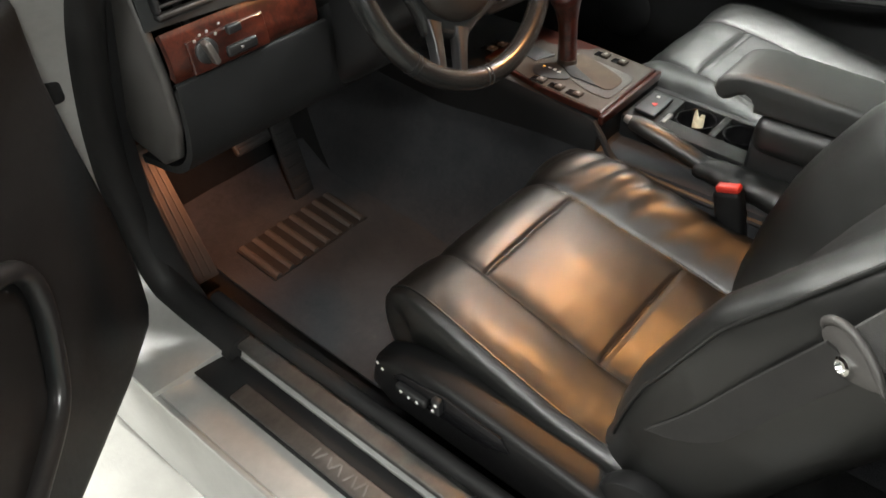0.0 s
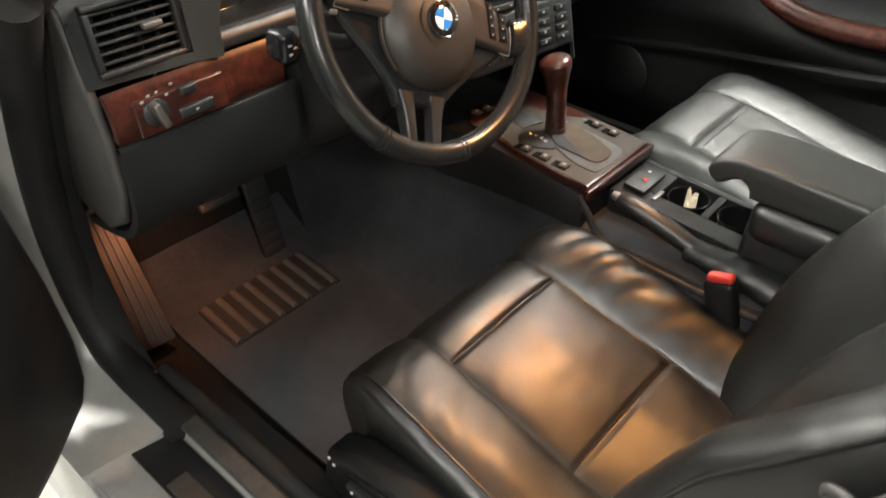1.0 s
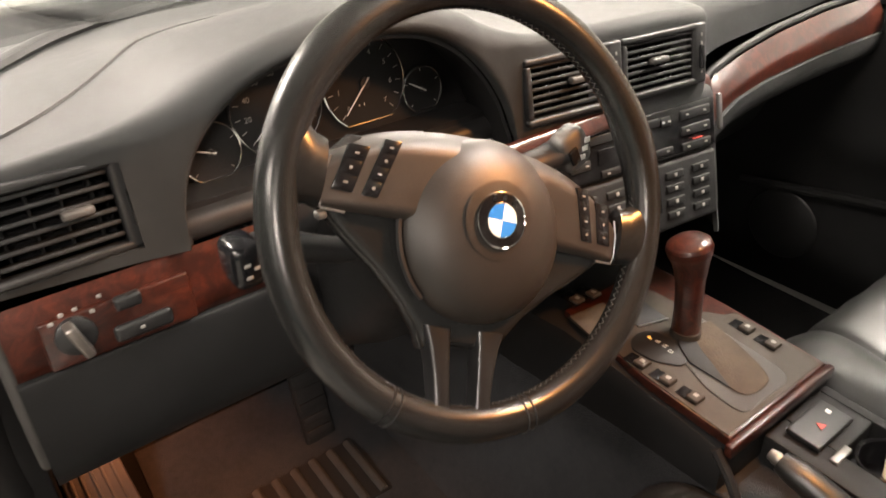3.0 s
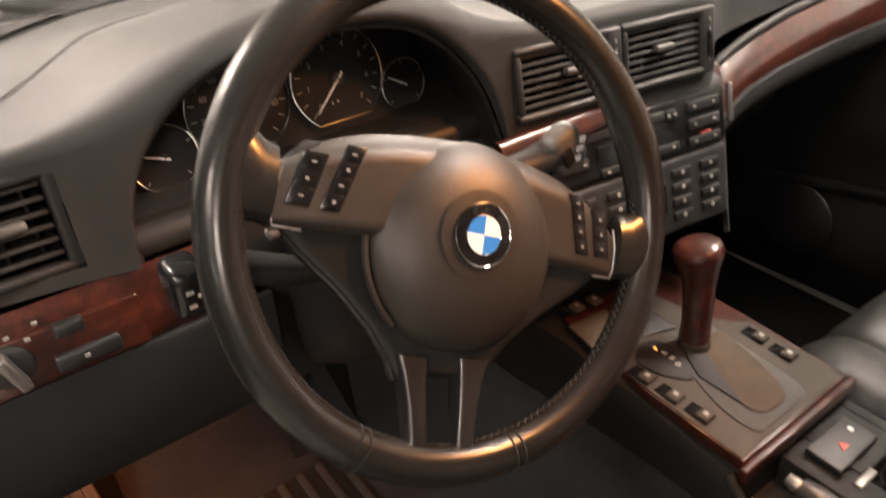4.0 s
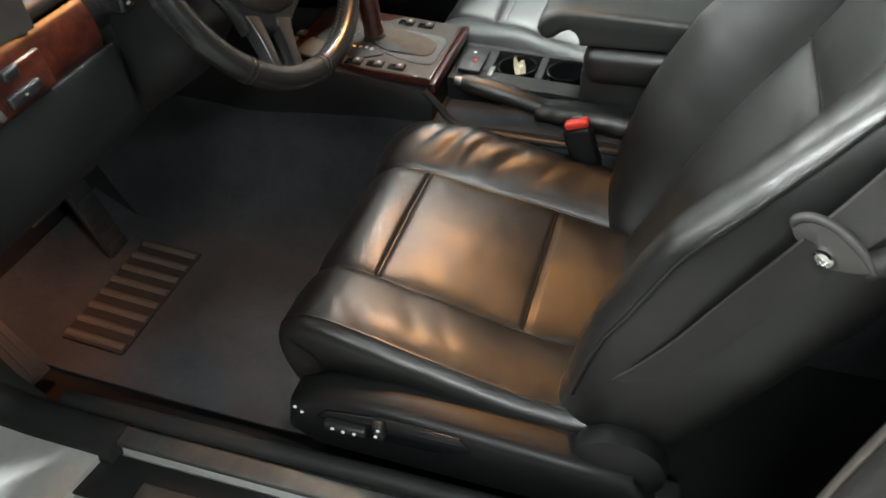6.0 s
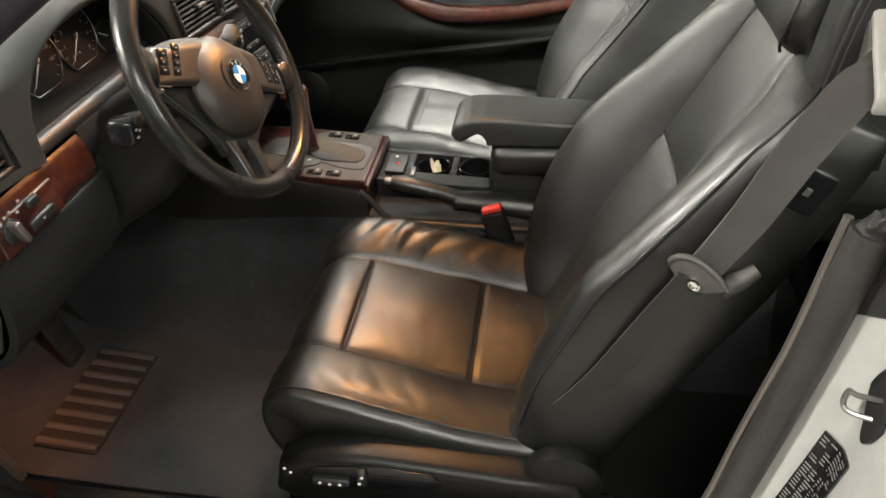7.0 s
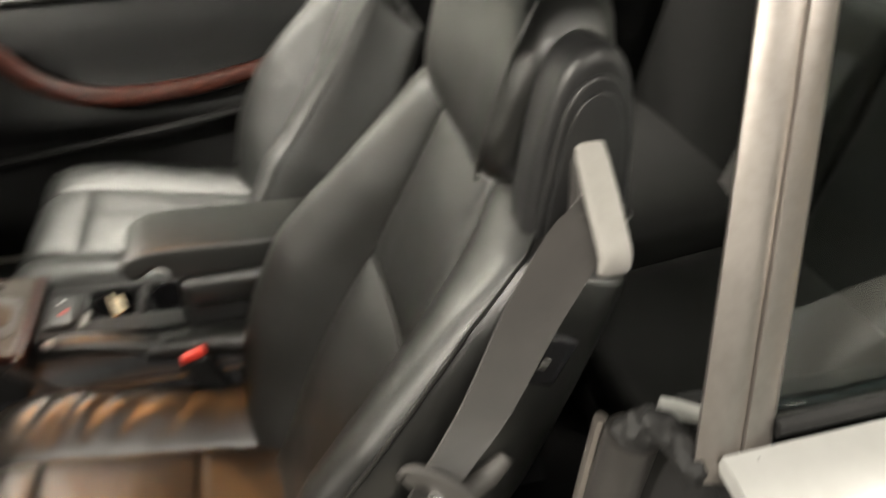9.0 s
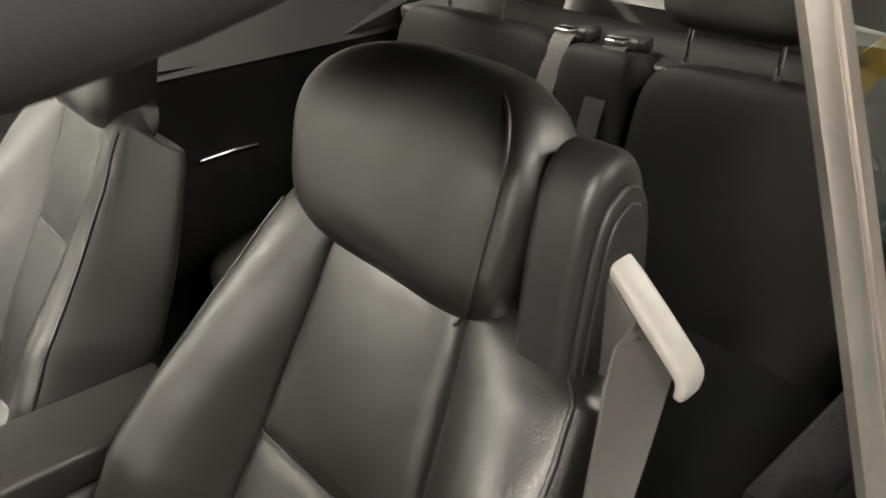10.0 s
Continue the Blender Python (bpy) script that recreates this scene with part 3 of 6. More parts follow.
# soft top, header, pillars, windscreen
SIDE = [(0.24, 1.175), (0.0, 1.195), (-0.12, 1.217), (-0.3, 1.238), (-0.5, 1.24), (-0.75, 1.21), (-1.0, 1.12), (-1.2, 0.99), (-1.32, 0.86)]


def roof(u, v):
    y, z = SIDE[0][0] + (SIDE[-1][0] - SIDE[0][0]) * v, 0.0
    z = lerp([(a, b) for a, b in reversed(SIDE)], y)
    s = 2 * u - 1
    return (0.585 * s, y, z + 0.075 * (1 - s * s) * (1 - 0.3 * v))


RW0, RW1, RWS = 0.70, 0.965, 0.13


def roof_piece(u0, u1, v0, v1, name, label, mat=None, nu=16, nv=16, thick=0.03):
    return part(name, sheet(lambda u, v: roof(u0 + (u1 - u0) * u, v0 + (v1 - v0) * v), nu, nv, thick), mat or TOPCLOTH, car, label)


roof_piece(0, 1, 0, RW0, "soft_top", "dark cloth folding roof, closed", None, 24, 22)
roof_piece(0, RWS, RW0, 1, "soft_top_side", "dark cloth roof beside the rear window", None, 6, 10)
roof_piece(1 - RWS, 1, RW0, 1, "soft_top_side", "dark cloth roof beside the rear window", None, 6, 10)
roof_piece(RWS, 1 - RWS, RW1, 1, "soft_top_hem", "dark cloth hem under the rear window", None, 16, 3)
rw = roof_piece(RWS, 1 - RWS, RW0, RW1, "rear_window", "clear rear window in the soft top", WINDOW, 16, 10, 0.004)
rw.visible_shadow = False
for s in (-1, 1):
    rail = spline([(s * 0.60, y, z - 0.004) for y, z in SIDE[:6]], 4)
    part("roof_rail", tube(rail, 0.028, 12, flat=0.75), CLOTH, car, "dark roof side rail")
    pil = spline([(s * 0.60, 0.25, 1.17), (s * 0.645, 0.42, 1.07), (s * 0.69, 0.60, 0.95), (s * 0.72, 0.74, 0.84)], 6)
    part("pillar", tube(pil, 0.034, 12, flat=0.8), CLOTH, car, "dark windscreen pillar")
part("header", tube(spline([(-0.60, 0.25, 1.185), (-0.3, 0.27, 1.245), (0, 0.275, 1.26), (0.3, 0.27, 1.245), (0.60, 0.25, 1.185)], 6), 0.03, 10, flat=0.7), CLOTH, car, "dark windscreen header")
ws = part("windscreen", sheet(lambda u, v: ((2 * u - 1) * (0.70 - 0.10 * v), 1.06 - 0.80 * v - 0.06 * (2 * u - 1) ** 2, 0.875 + 0.31 * v + 0.07 * v * (1 - (2 * u - 1) ** 2)), 16, 10, 0.005), WINDOW, car, "clear windscreen")
ws.visible_shadow = False
part("cowl", prism([(-0.72, 1.03, 0.80), (-0.72, 1.18, 0.80), (-0.72, 1.20, 0.89), (-0.72, 1.09, 0.90)], (1.44, 0, 0), 0.01), PLASTIC, car, "black cowl under the windscreen")
part("bonnet", sheet(lambda u, v: ((2 * u - 1) * 0.80, 1.2 + 0.95 * v, 0.885 - 0.13 * v * v - 0.05 * (2 * u - 1) ** 2), 12, 10, 0.02), SILVER, car, "silver bonnet")
part("right_wing", sheet(lambda u, v: (0.875 + 0.02 * math.sin(math.pi * v) - 0.10 * max(0, v - 0.75) ** 1.4 * 3 - 0.05 * abs(2 * u - 1) ** 6, -1.95 + 4.17 * u, 0.03 + (0.80 - 0.06 * (2 * u - 1) ** 4) * v), 30, 16, 0.02), SILVER, car)
part("rear_deck", sheet(lambda u, v: ((2 * u - 1) * 0.82, -1.34 - 0.7 * v, 0.86 - 0.03 * v), 8, 4, 0.02), SILVER, car)
part("parcel_shelf", rbox((0, -1.24, 0.80), (1.30, 0.24, 0.04), 0.012), PLASTIC, car, "dark shelf behind the rear seat")
for s in (-1, 1):
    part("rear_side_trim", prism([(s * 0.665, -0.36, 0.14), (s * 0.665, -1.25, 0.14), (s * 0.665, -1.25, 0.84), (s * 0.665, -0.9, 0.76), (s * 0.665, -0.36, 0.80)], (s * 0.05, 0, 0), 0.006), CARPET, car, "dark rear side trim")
part("trim_strip", tube(spline([(0.658, -0.55, 0.582), (0.656, -0.60, 0.584), (0.656, -0.65, 0.583), (0.658, -0.69, 0.579)], 4), 0.0055, 8), CHROME, car, "bright strip on the rear side trim")
part("right_belt_trim", sheet(lambda u, v: (0.655 + 0.10 * v, -0.36 - 1.0 * u, 0.775 + 0.09 * v - 0.02 * u), 10, 6, 0.015), MATT, car, "dark padded window ledge")


# outer body and wheels
def car_wheel(x, y):
    sx = math.copysign(1, x)
    w = part("wheel", lathe([(0.0, -0.09), (0.20, -0.10), (0.29, -0.10), (0.305, -0.08), (0.312, -0.04), (0.312, 0.04), (0.305, 0.08), (0.29, 0.10), (0.215, 0.10), (0.205, 0.085), (0.0, 0.03)], (x, y, GROUND + 0.312), (sx, 0, 0), 40), RUBBER, car, "black tyre")
    part("rim", lathe([(0.165, 0.05), (0.205, 0.088), (0.212, 0.098), (0.200, 0.100), (0.188, 0.086), (0.160, 0.050)], (x, y, GROUND + 0.312), (sx, 0, 0), 40), SILVER, w, "silver alloy rim")
    for k in range(5):
        a = 2 * math.pi * k / 5 + 0.3
        c, sn = math.cos(a), math.sin(a)
        part("spoke", prism([(x + sx * 0.062, y + c * r - sn * h, GROUND + 0.312 + sn * r + c * h) for r, h in ((0.03, 0.030), (0.195, 0.022), (0.195, -0.022), (0.03, -0.030))], (sx * 0.024, 0, 0), 0.005), SILVER, w)
    part("hub_cap", lathe([(0, 0.06), (0.045, 0.06), (0.042, 0.095), (0, 0.098)], (x, y, GROUND + 0.312), (sx, 0, 0), 24), SILVER, w)


for wx in (-0.79, 0.79):
    for wy in (1.42, -1.30):
        car_wheel(wx, wy)
part("front_bumper", sheet(lambda u, v: ((2 * u - 1) * 0.87, 2.42 - 0.30 * (2 * u - 1) ** 4 - 0.10 * (2 * v - 1) ** 2, 0.02 + 0.50 * v), 24, 10, 0.03), SILVER, car, "silver front bumper")
part("bonnet_nose", sheet(lambda u, v: ((2 * u - 1) * (0.80 + 0.06 * v), 2.14 + (0.16 - 0.26 * (2 * u - 1) ** 4) * v, 0.755 - 0.05 * (2 * u - 1) ** 2 - 0.20 * v ** 2), 20, 8, 0.02), SILVER, car)
for hx in (-1, 1):
    part("headlamp", pillow((hx * 0.60, 2.19, 0.60), (0.19, 0.07, 0.075), turned(0, 0, -hx * 14), 0.6, 0.5, 28, 14), DARKGLASS, car, "clear headlamp")
    part("tail_lamp", pillow((hx * 0.70, -2.08, 0.62), (0.16, 0.05, 0.075), turned(0, 0, hx * 12), 0.5, 0.5, 28, 14), RED, car, "red tail lamp")
    part("grille", pillow((hx * 0.13, 2.31, 0.58), (0.10, 0.03, 0.055), None, 0.5, 0.4, 24, 12), GLOSS_BLACK, car, "black grille opening")
part("rear_bumper", sheet(lambda u, v: ((1 - 2 * u) * 0.87, -2.22 + 0.25 * (2 * u - 1) ** 4 + 0.08 * (2 * v - 1) ** 2, 0.02 + 0.48 * v), 24, 10, 0.03), SILVER, car, "silver rear bumper")
part("boot_end", sheet(lambda u, v: ((1 - 2 * u) * 0.84, -2.06 - 0.06 * v + 0.10 * (2 * u - 1) ** 4, 0.83 - 0.33 * v - 0.02 * (2 * u - 1) ** 2), 16, 8, 0.02), SILVER, car)
part("underbody", rbox((0, 0.1, 0.03), (1.5, 4.2, 0.10), 0.03), MATT, car, "dark underbody")

# ---------------------------------------------------------------- seats
CUSH = spline([(0, y, z) for y, z in ((0.362, 0.27), (0.390, 0.31), (0.401, 0.35), (0.396, 0.388), (0.374, 0.412), (0.342, 0.423), (0.295, 0.418), (0.20, 0.395), (0.09, 0.370), (0.0, 0.355), (-0.09, 0.35))], 22)
CPROF = spline([(x, h, 0) for x, h in ((0, 0.004), (0.05, 0.003), (0.095, 0.001), (0.114, -0.003), (0.1225, -0.008), (0.130, -0.001), (0.15, 0.013), (0.178, 0.027), (0.204, 0.031), (0.226, 0.024), (0.240, 0.007), (0.247, -0.02), (0.249, -0.055), (0.244, -0.10))], 3)


def groove(d, width, depth):
    return -depth * math.exp(-(d / width) ** 2)


def wrinkle(lx, y, inner):
    """Creases fanning over the inner bolster, worn by use."""
    if abs(lx) < 0.128 or abs(lx) > 0.245:
        return 0.0
    k = (abs(lx) - 0.128) / 0.117
    env = math.sin(math.pi * min(1, k)) * math.exp(-((y - 0.24) / 0.13) ** 2)
    ph = (y * 1.0 + (k - 0.2) * 0.075) * 2 * math.pi / 0.049 + 2.6 * noise.noise((y * 9, lx * 9, 3))
    return (0.0088 if inner else 0.0016) * env * (abs(math.sin(ph / 2)) ** 0.5 - 0.65)


def seat_cushion(xc, o):
    half = [(p.x, p.y) for p in CPROF]
    cross = [(-x, h) for x, h in reversed(half)] + half[1:]
    rings = []
    n = len(CUSH)
    for i, q in enumerate(CUSH):
        d = CUSH[min(i + 1, n - 1)] - CUSH[max(i - 1, 0)]
        nor = Vector((0, d.z, -d.y)).normalized()
        if nor.z < 0 and i > n * 0.3:
            nor = -nor
        y = q.y
        front = min(1.0, max(0.0, (0.40 - y) / 0.14)) if i > 28 else 0.0
        amp = 0.25 + 0.75 * front
        wide = 1.0 - 0.07 * max(0, (y - 0.23) / 0.17) ** 2 + 0.035 * max(0, 1 - abs(y - 0.08) / 0.2)
        ring = []
        for lx, h in cross:
            hh = h * amp * (0.40 if lx > 0 else 1.0) if h > 0 else h * (0.5 if 0 < lx < 0.135 else 1.0)
            if abs(lx) < 0.1225 and i > 48:
                hh += groove(y - 0.295, 0.0030, 0.0045) + groove(y - 0.092, 0.0030, 0.0045)
                for lo, hi in ((0.295, 0.39), (0.092, 0.295), (-0.09, 0.092)):
                    if lo <= y <= hi:
                        hh += (0.011 if lo < 0 else 0.0065) * max(0.0, math.sin(math.pi * (y - lo) / (hi - lo))) ** 0.8 * (1 - (lx / 0.1225) ** 2)
            hh += wrinkle(lx, y, lx < 0 and o < 0)
            hh += 0.002 * noise.noise((lx * 14, y * 14, o * 3.0)) + 0.0009 * noise.noise((lx * 55, y * 55, o * 5.0))
            ring.append(Vector((xc + o * lx * wide, q.y + (0.035 * min(1.0, max(0.0, (y - 0.25) / 0.08)) if o > 0 else 0.0), q.z)) + nor * hh)
        # close underneath
        ring.append(Vector((xc + o * 0.16, q.y - nor.y * 0.12, q.z - nor.z * 0.13)))
        ring.append(Vector((xc - o * 0.16, q.y - nor.y * 0.12, q.z - nor.z * 0.13)))
        rings.append(ring)
    return loft(rings), rings, cross


BACK = spline([(0, y, z) for y, z in ((0.005, 0.33), (-0.03, 0.39), (-0.06, 0.46), (-0.10, 0.55), (-0.142, 0.63), (-0.18, 0.70), (-0.214, 0.77), (-0.246, 0.84), (-0.268, 0.89), (-0.287, 0.918), (-0.31, 0.93), (-0.335, 0.925))], 9)
BPROF = spline([(x, h, 0) for x, h in ((0, 0.0), (0.2, 0.0), (0.37, 0.001), (0.428, -0.004), (0.448, -0.010), (0.468, -0.002), (0.54, 0.013), (0.66, 0.031), (0.80, 0.041), (0.91, 0.038), (0.975, 0.018), (1.0, -0.015), (1.0, -0.055), (0.965, -0.085), (0.85, -0.10), (0.5, -0.108), (0.0, -0.11))], 3)
W_IN = [(0.33, 0.22), (0.42, 0.242), (0.55, 0.252), (0.64, 0.242), (0.72, 0.218), (0.80, 0.188), (0.87, 0.160), (0.915, 0.14), (0.94, 0.10)]
W_OUT = [(0.33, 0.240), (0.42, 0.258), (0.55, 0.270), (0.70, 0.268), (0.80, 0.255), (0.86, 0.246), (0.90, 0.236), (0.925, 0.205), (0.94, 0.12)]
AMP = [(0.33, 0.9), (0.40, 1.5), (0.50, 2.0), (0.62, 2.1), (0.70, 1.75), (0.78, 1.2), (0.86, 0.65), (0.94, 0.1)]


def seat_back(xc, o):
    half = [(p.x, p.y) for p in BPROF]
    cross = half + [(-x, h) for x, h in reversed(half[1:-1])]
    rings = []
    n = len(BACK)
    for i, q in enumerate(BACK):
        d = BACK[min(i + 1, n - 1)] - BACK[max(i - 1, 0)]
        nor = Vector((0, d.z, -d.y)).normalized()
        amp, wi, wo = lerp(AMP, q.z), lerp(W_IN, q.z), lerp(W_OUT, q.z)
        end = min(1.0, (n - 1 - i) / 30)
        deep = 0.35 + 0.65 * math.sqrt(max(0, 1 - (1 - end) ** 2))
        ring = []
        for f, h in cross:
            lx = f * (wo if f > 0 else wi)
            hh = h * amp if h > 0 else h * (deep if h < -0.02 else 1)
            if abs(f) < 0.44:
                hh += groove(q.z - 0.70 - 0.012 * f, 0.007, 0.003)
                for lo, hi in ((0.40, 0.70), (0.70, 0.93)):
                    if lo <= q.z <= hi:
                        hh += 0.010 * math.sin(math.pi * (q.z - lo) / (hi - lo)) * (1 - (f / 0.44) ** 2)
            if h > -0.03:
                hh += 0.0022 * noise.noise((lx * 12, q.z * 12, o * 7.0)) + 0.0008 * noise.noise((lx * 50, q.z * 50, o * 2.0))
            p = Vector((xc + o * lx, q.y, q.z)) + nor * hh
            side = min(1.0, max(0.0, (f - 0.20) / 0.70))
            p.z -= side * side * (3 - 2 * side) * 0.25 * max(0.0, p.z - 0.835)
            ring.append(p)
        rings.append(ring)
    return loft(rings), rings, cross


def seam_line(rings, cross, value, i0, i1, lift=0.002, step=2):
    """Follows one column of a cushion surface, for piping and stitching."""
    k = min(range(len(cross)), key=lambda j: abs(cross[j][0] - value) + (10 if cross[j][1] < -0.07 else 0))
    c = rings[len(rings) // 2]
    return [r[k] + (r[k] - (sum(c, Vector()) / len(c))).normalized() * lift for r in rings[i0:i1:step]]


def make_seat(name, xc, o, label, drop=0.0, lift=0.0):
    t = thing(name, (xc, 0.15, 0.15), label, "car seat", "front seats")

    def X(lx):
        return xc + o * lx
    def lowered(bm):
        """The backrest and what it carries set lower, as on the other seat."""
        for v in bm.verts:
            v.co.z -= drop * min(1.0, max(0.0, (v.co.z - 0.4) / 0.45))
        return bm
    bm, rings, cross = seat_cushion(xc, o)
    for v in bm.verts:
        v.co.z += lift
    for r in rings:
        for q in r:
            q.z += lift
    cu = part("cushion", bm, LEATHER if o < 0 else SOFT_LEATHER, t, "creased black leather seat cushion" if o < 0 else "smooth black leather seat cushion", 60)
    part("piping", tube(seam_line(rings, cross, 0.226, 60, len(rings) - 8, 0.001), 0.0022, 6), LEATHER, cu)
    part("piping", tube(seam_line(rings, cross, -0.1225, 80, len(rings) - 16, 0.006), 0.0020, 6), LEATHER, cu)
    part("seam", tube(seam_line(rings, cross, 0.1225, 80, len(rings) - 16, 0.001), 0.0014, 5), RUBBER, cu)
    for yy in (0.295, 0.092):
        r = min(rings[60:], key=lambda q: abs(q[len(cross) // 2].y - yy))
        part("seam", tube([q + Vector((0, 0, 0.001)) for q, c in zip(r, cross) if abs(c[0]) < 0.119], 0.0009, 5), LEATHER, cu)
    bm, rings, cross = seat_back(xc, o)
    for r in rings:
        for q in r:
            q.z -= drop * min(1.0, max(0.0, (q.z - 0.4) / 0.45))
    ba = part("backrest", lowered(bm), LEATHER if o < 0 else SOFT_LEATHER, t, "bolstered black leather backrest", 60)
    part("piping", tube(seam_line(rings, cross, 0.93, 8, len(rings) - 18, 0.001), 0.0024, 6), LEATHER, ba)
    part("piping", tube(seam_line(rings, cross, -0.93, 8, len(rings) - 22, 0.001), 0.0022, 6), LEATHER, ba)
    for f in (0.448, -0.448):
        part("seam", tube(seam_line(rings, cross, f, 22, len(rings) - 33, 0.001), 0.0013, 5), RUBBER, ba)
    r = min(rings, key=lambda q: abs(q[0].z - 0.70 + drop * 0.67))
    part("seam", tube([q + Vector((0, 0.001, 0.0005)) for q, c in sorted(zip(r, cross), key=lambda m: m[1][0]) if abs(c[0]) < 0.44 and c[1] > -0.03], 0.0014, 5), RUBBER, ba)
    # headrest, egg-shaped, leaning back

    def dent(q):
        q = q.copy()
        s = q.x / 0.138
        if o * s > 0:
            q.x = math.copysign(0.143 * abs(s) ** 0.80, q.x)
        if q.z < 0:
            q.z = -0.088 * (-q.z / 0.100) ** 0.62
        q.x *= 1.0 + 0.07 * (q.z / 0.1)
        q.y += 0.03 * (q.x / 0.16) ** 2
        if q.y < 0:
            q.y -= groove(q.x - o * 0.098, 0.004, 0.004) * 1.0
        return q
    hr = part("headrest", lowered(pillow((X(0.018), -0.322, 0.966), (0.138, 0.056, 0.104), turned(16, 0, 0), 0.80, 0.62, 80, 56, dent)), LEATHER, t, "wide rounded leather headrest", 70)

    def edge(j):
        ph = radians(-46 + 114 * j / 24)
        q = Vector((0.138 * math.cos(ph) ** 0.62 * 0.82 * o, 0.056 * math.cos(ph) ** 0.62 * 0.80, 0.100 * math.copysign(abs(math.sin(ph)) ** 0.62, ph)))
        return Vector((X(0.018), -0.322, 0.962 - drop)) + turned(16, 0, 0) @ dent(q)
    part("seam", tube([edge(j) for j in range(25)], 0.0018, 6), LEATHER, hr)
    # belt tower
    arch = [(-0.262, 0.80), (-0.268, 0.90), (-0.275, 0.965), (-0.283, 1.004), (-0.292, 1.028), (-0.305, 1.042), (-0.320, 1.046), (-0.337, 1.036), (-0.349, 1.008), (-0.356, 0.94), (-0.360, 0.80)]
    arch = [(q.y, q.z) for q in spline([(0, y, z) for y, z in arch], 3)]
    tw = part("belt_tower", lowered(prism([(X(0.156), y, z) for y, z in arch], (o * 0.051, 0, 0), 0.014, 6)), PLASTIC, t, "dark plastic belt outlet tower", 60)
    cy, cz = -0.314, 0.95
    inner = [(cy + (y - cy) * 0.80, cz + (z - cz) * (0.80 if z > cz else 0.50)) for y, z in arch]
    part("tower_cover", lowered(prism([(X(0.205), y, z) for y, z in inner], (o * 0.007, 0, 0), 0.0045, 4)), PLASTIC, tw, "raised arched cover")
    inner = [(cy + (y - cy) * 0.64, cz + (z - cz) * (0.68 if z > cz else 0.4)) for y, z in arch]
    gap = [(X(0.1815) + o * 0.0285 * math.copysign(abs(math.cos(a)) ** 0.4, math.cos(a)), -0.311 + 0.0495 * math.copysign(abs(math.sin(a)) ** 0.4, math.sin(a))) for a in np.linspace(0, 2 * math.pi, 41)[:-1]]
    part("tower_gap", lowered(tube([(x, y, 0.888 - 0.12 * (y + 0.27)) for x, y in gap], 0.0022, 6, True)), RUBBER, tw, "dark joint where the tower leaves the leather")
    part("tower_cover", lowered(prism([(X(0.2110), y, z) for y, z in inner], (o * 0.0035, 0, 0), 0.002, 3)), PLASTIC, tw)
    # side trim with switches
    trim = [(-0.10, 0.28), (-0.07, 0.345), (0.00, 0.352), (0.10, 0.362), (0.22, 0.374), (0.31, 0.370), (0.358, 0.345), (0.370, 0.29), (0.33, 0.262), (-0.05, 0.25)]
    tr = part("side_trim", prism([(X(0.245), y, z) for y, z in trim], (o * 0.055, 0, 0), 0.014, 3), TRIM_BLACK, t, "black plastic seat side trim")
    part("recliner_cover", lathe([(0, 0), (0.052, 0), (0.058, 0.012), (0.055, 0.028), (0.04, 0.036), (0, 0.038)], (X(0.25), -0.050, 0.332), (o, 0, 0), 32), TRIM_BLACK, tr, "round black recliner cover")
    part("switch_panel", prism([(X(0.298), y, z) for y, z in ((0.115, 0.338), (0.13, 0.358), (0.22, 0.366), (0.30, 0.356), (0.318, 0.338), (0.27, 0.318), (0.15, 0.318))], (o * 0.005, 0, 0), 0.002, 2), GLOSS_BLACK, tr)
    for y, z, w, h in ((0.276, 0.336, 0.055, 0.014), (0.230, 0.348, 0.014, 0.030)):
        part("seat_switch", rbox((X(0.307), y, z), (0.012, w, h), 0.004), PLASTIC, tr, "seat adjuster switch")
    for k, (y, z) in enumerate(((0.291, 0.337), (0.277, 0.335), (0.262, 0.336), (0.233, 0.342), (0.228, 0.356), (0.346, 0.346), (0.338, 0.338), (0.198, 0.341), (0.182, 0.342), (0.167, 0.344), (0.151, 0.346))):
        r = 0.0025 if k < 7 else 0.0014
        part("switch_mark", lathe([(0, 0), (r, 0), (r, 0.0012), (0, 0.0012)], (X(0.313 if k < 5 else 0.3005), y, z), (o, 0, 0), 8), WHITE_INK, tr)
    # rails on the floor
    for lx in (-0.2, 0.2):
        part("seat_rail", rbox((X(lx), 0.12, 0.165), (0.04, 0.52, 0.045), 0.008), PLASTIC, t)
    part("seat_frame", rbox((xc, 0.13, 0.235), (0.46, 0.46, 0.10), 0.03), PLASTIC, t, "dark metal seat frame under the cushion")
    part("release_switch", rbox((X(0.2505), -0.270, 0.808), (0.014, 0.045, 0.05), 0.004, turned(25, 0, 0)), GLOSS_BLACK, t, "black seat release switch")
    part("switch_mark", rbox((X(0.2590), -0.270, 0.808), (0.002, 0.007, 0.009), 0.0008, turned(25, 0, 0)), SATIN, t)
    return t


make_seat("driver_seat", -0.36, -1, "black leather driver seat with worn creased cushion and belt tower")
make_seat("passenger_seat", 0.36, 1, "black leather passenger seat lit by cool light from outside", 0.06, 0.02)


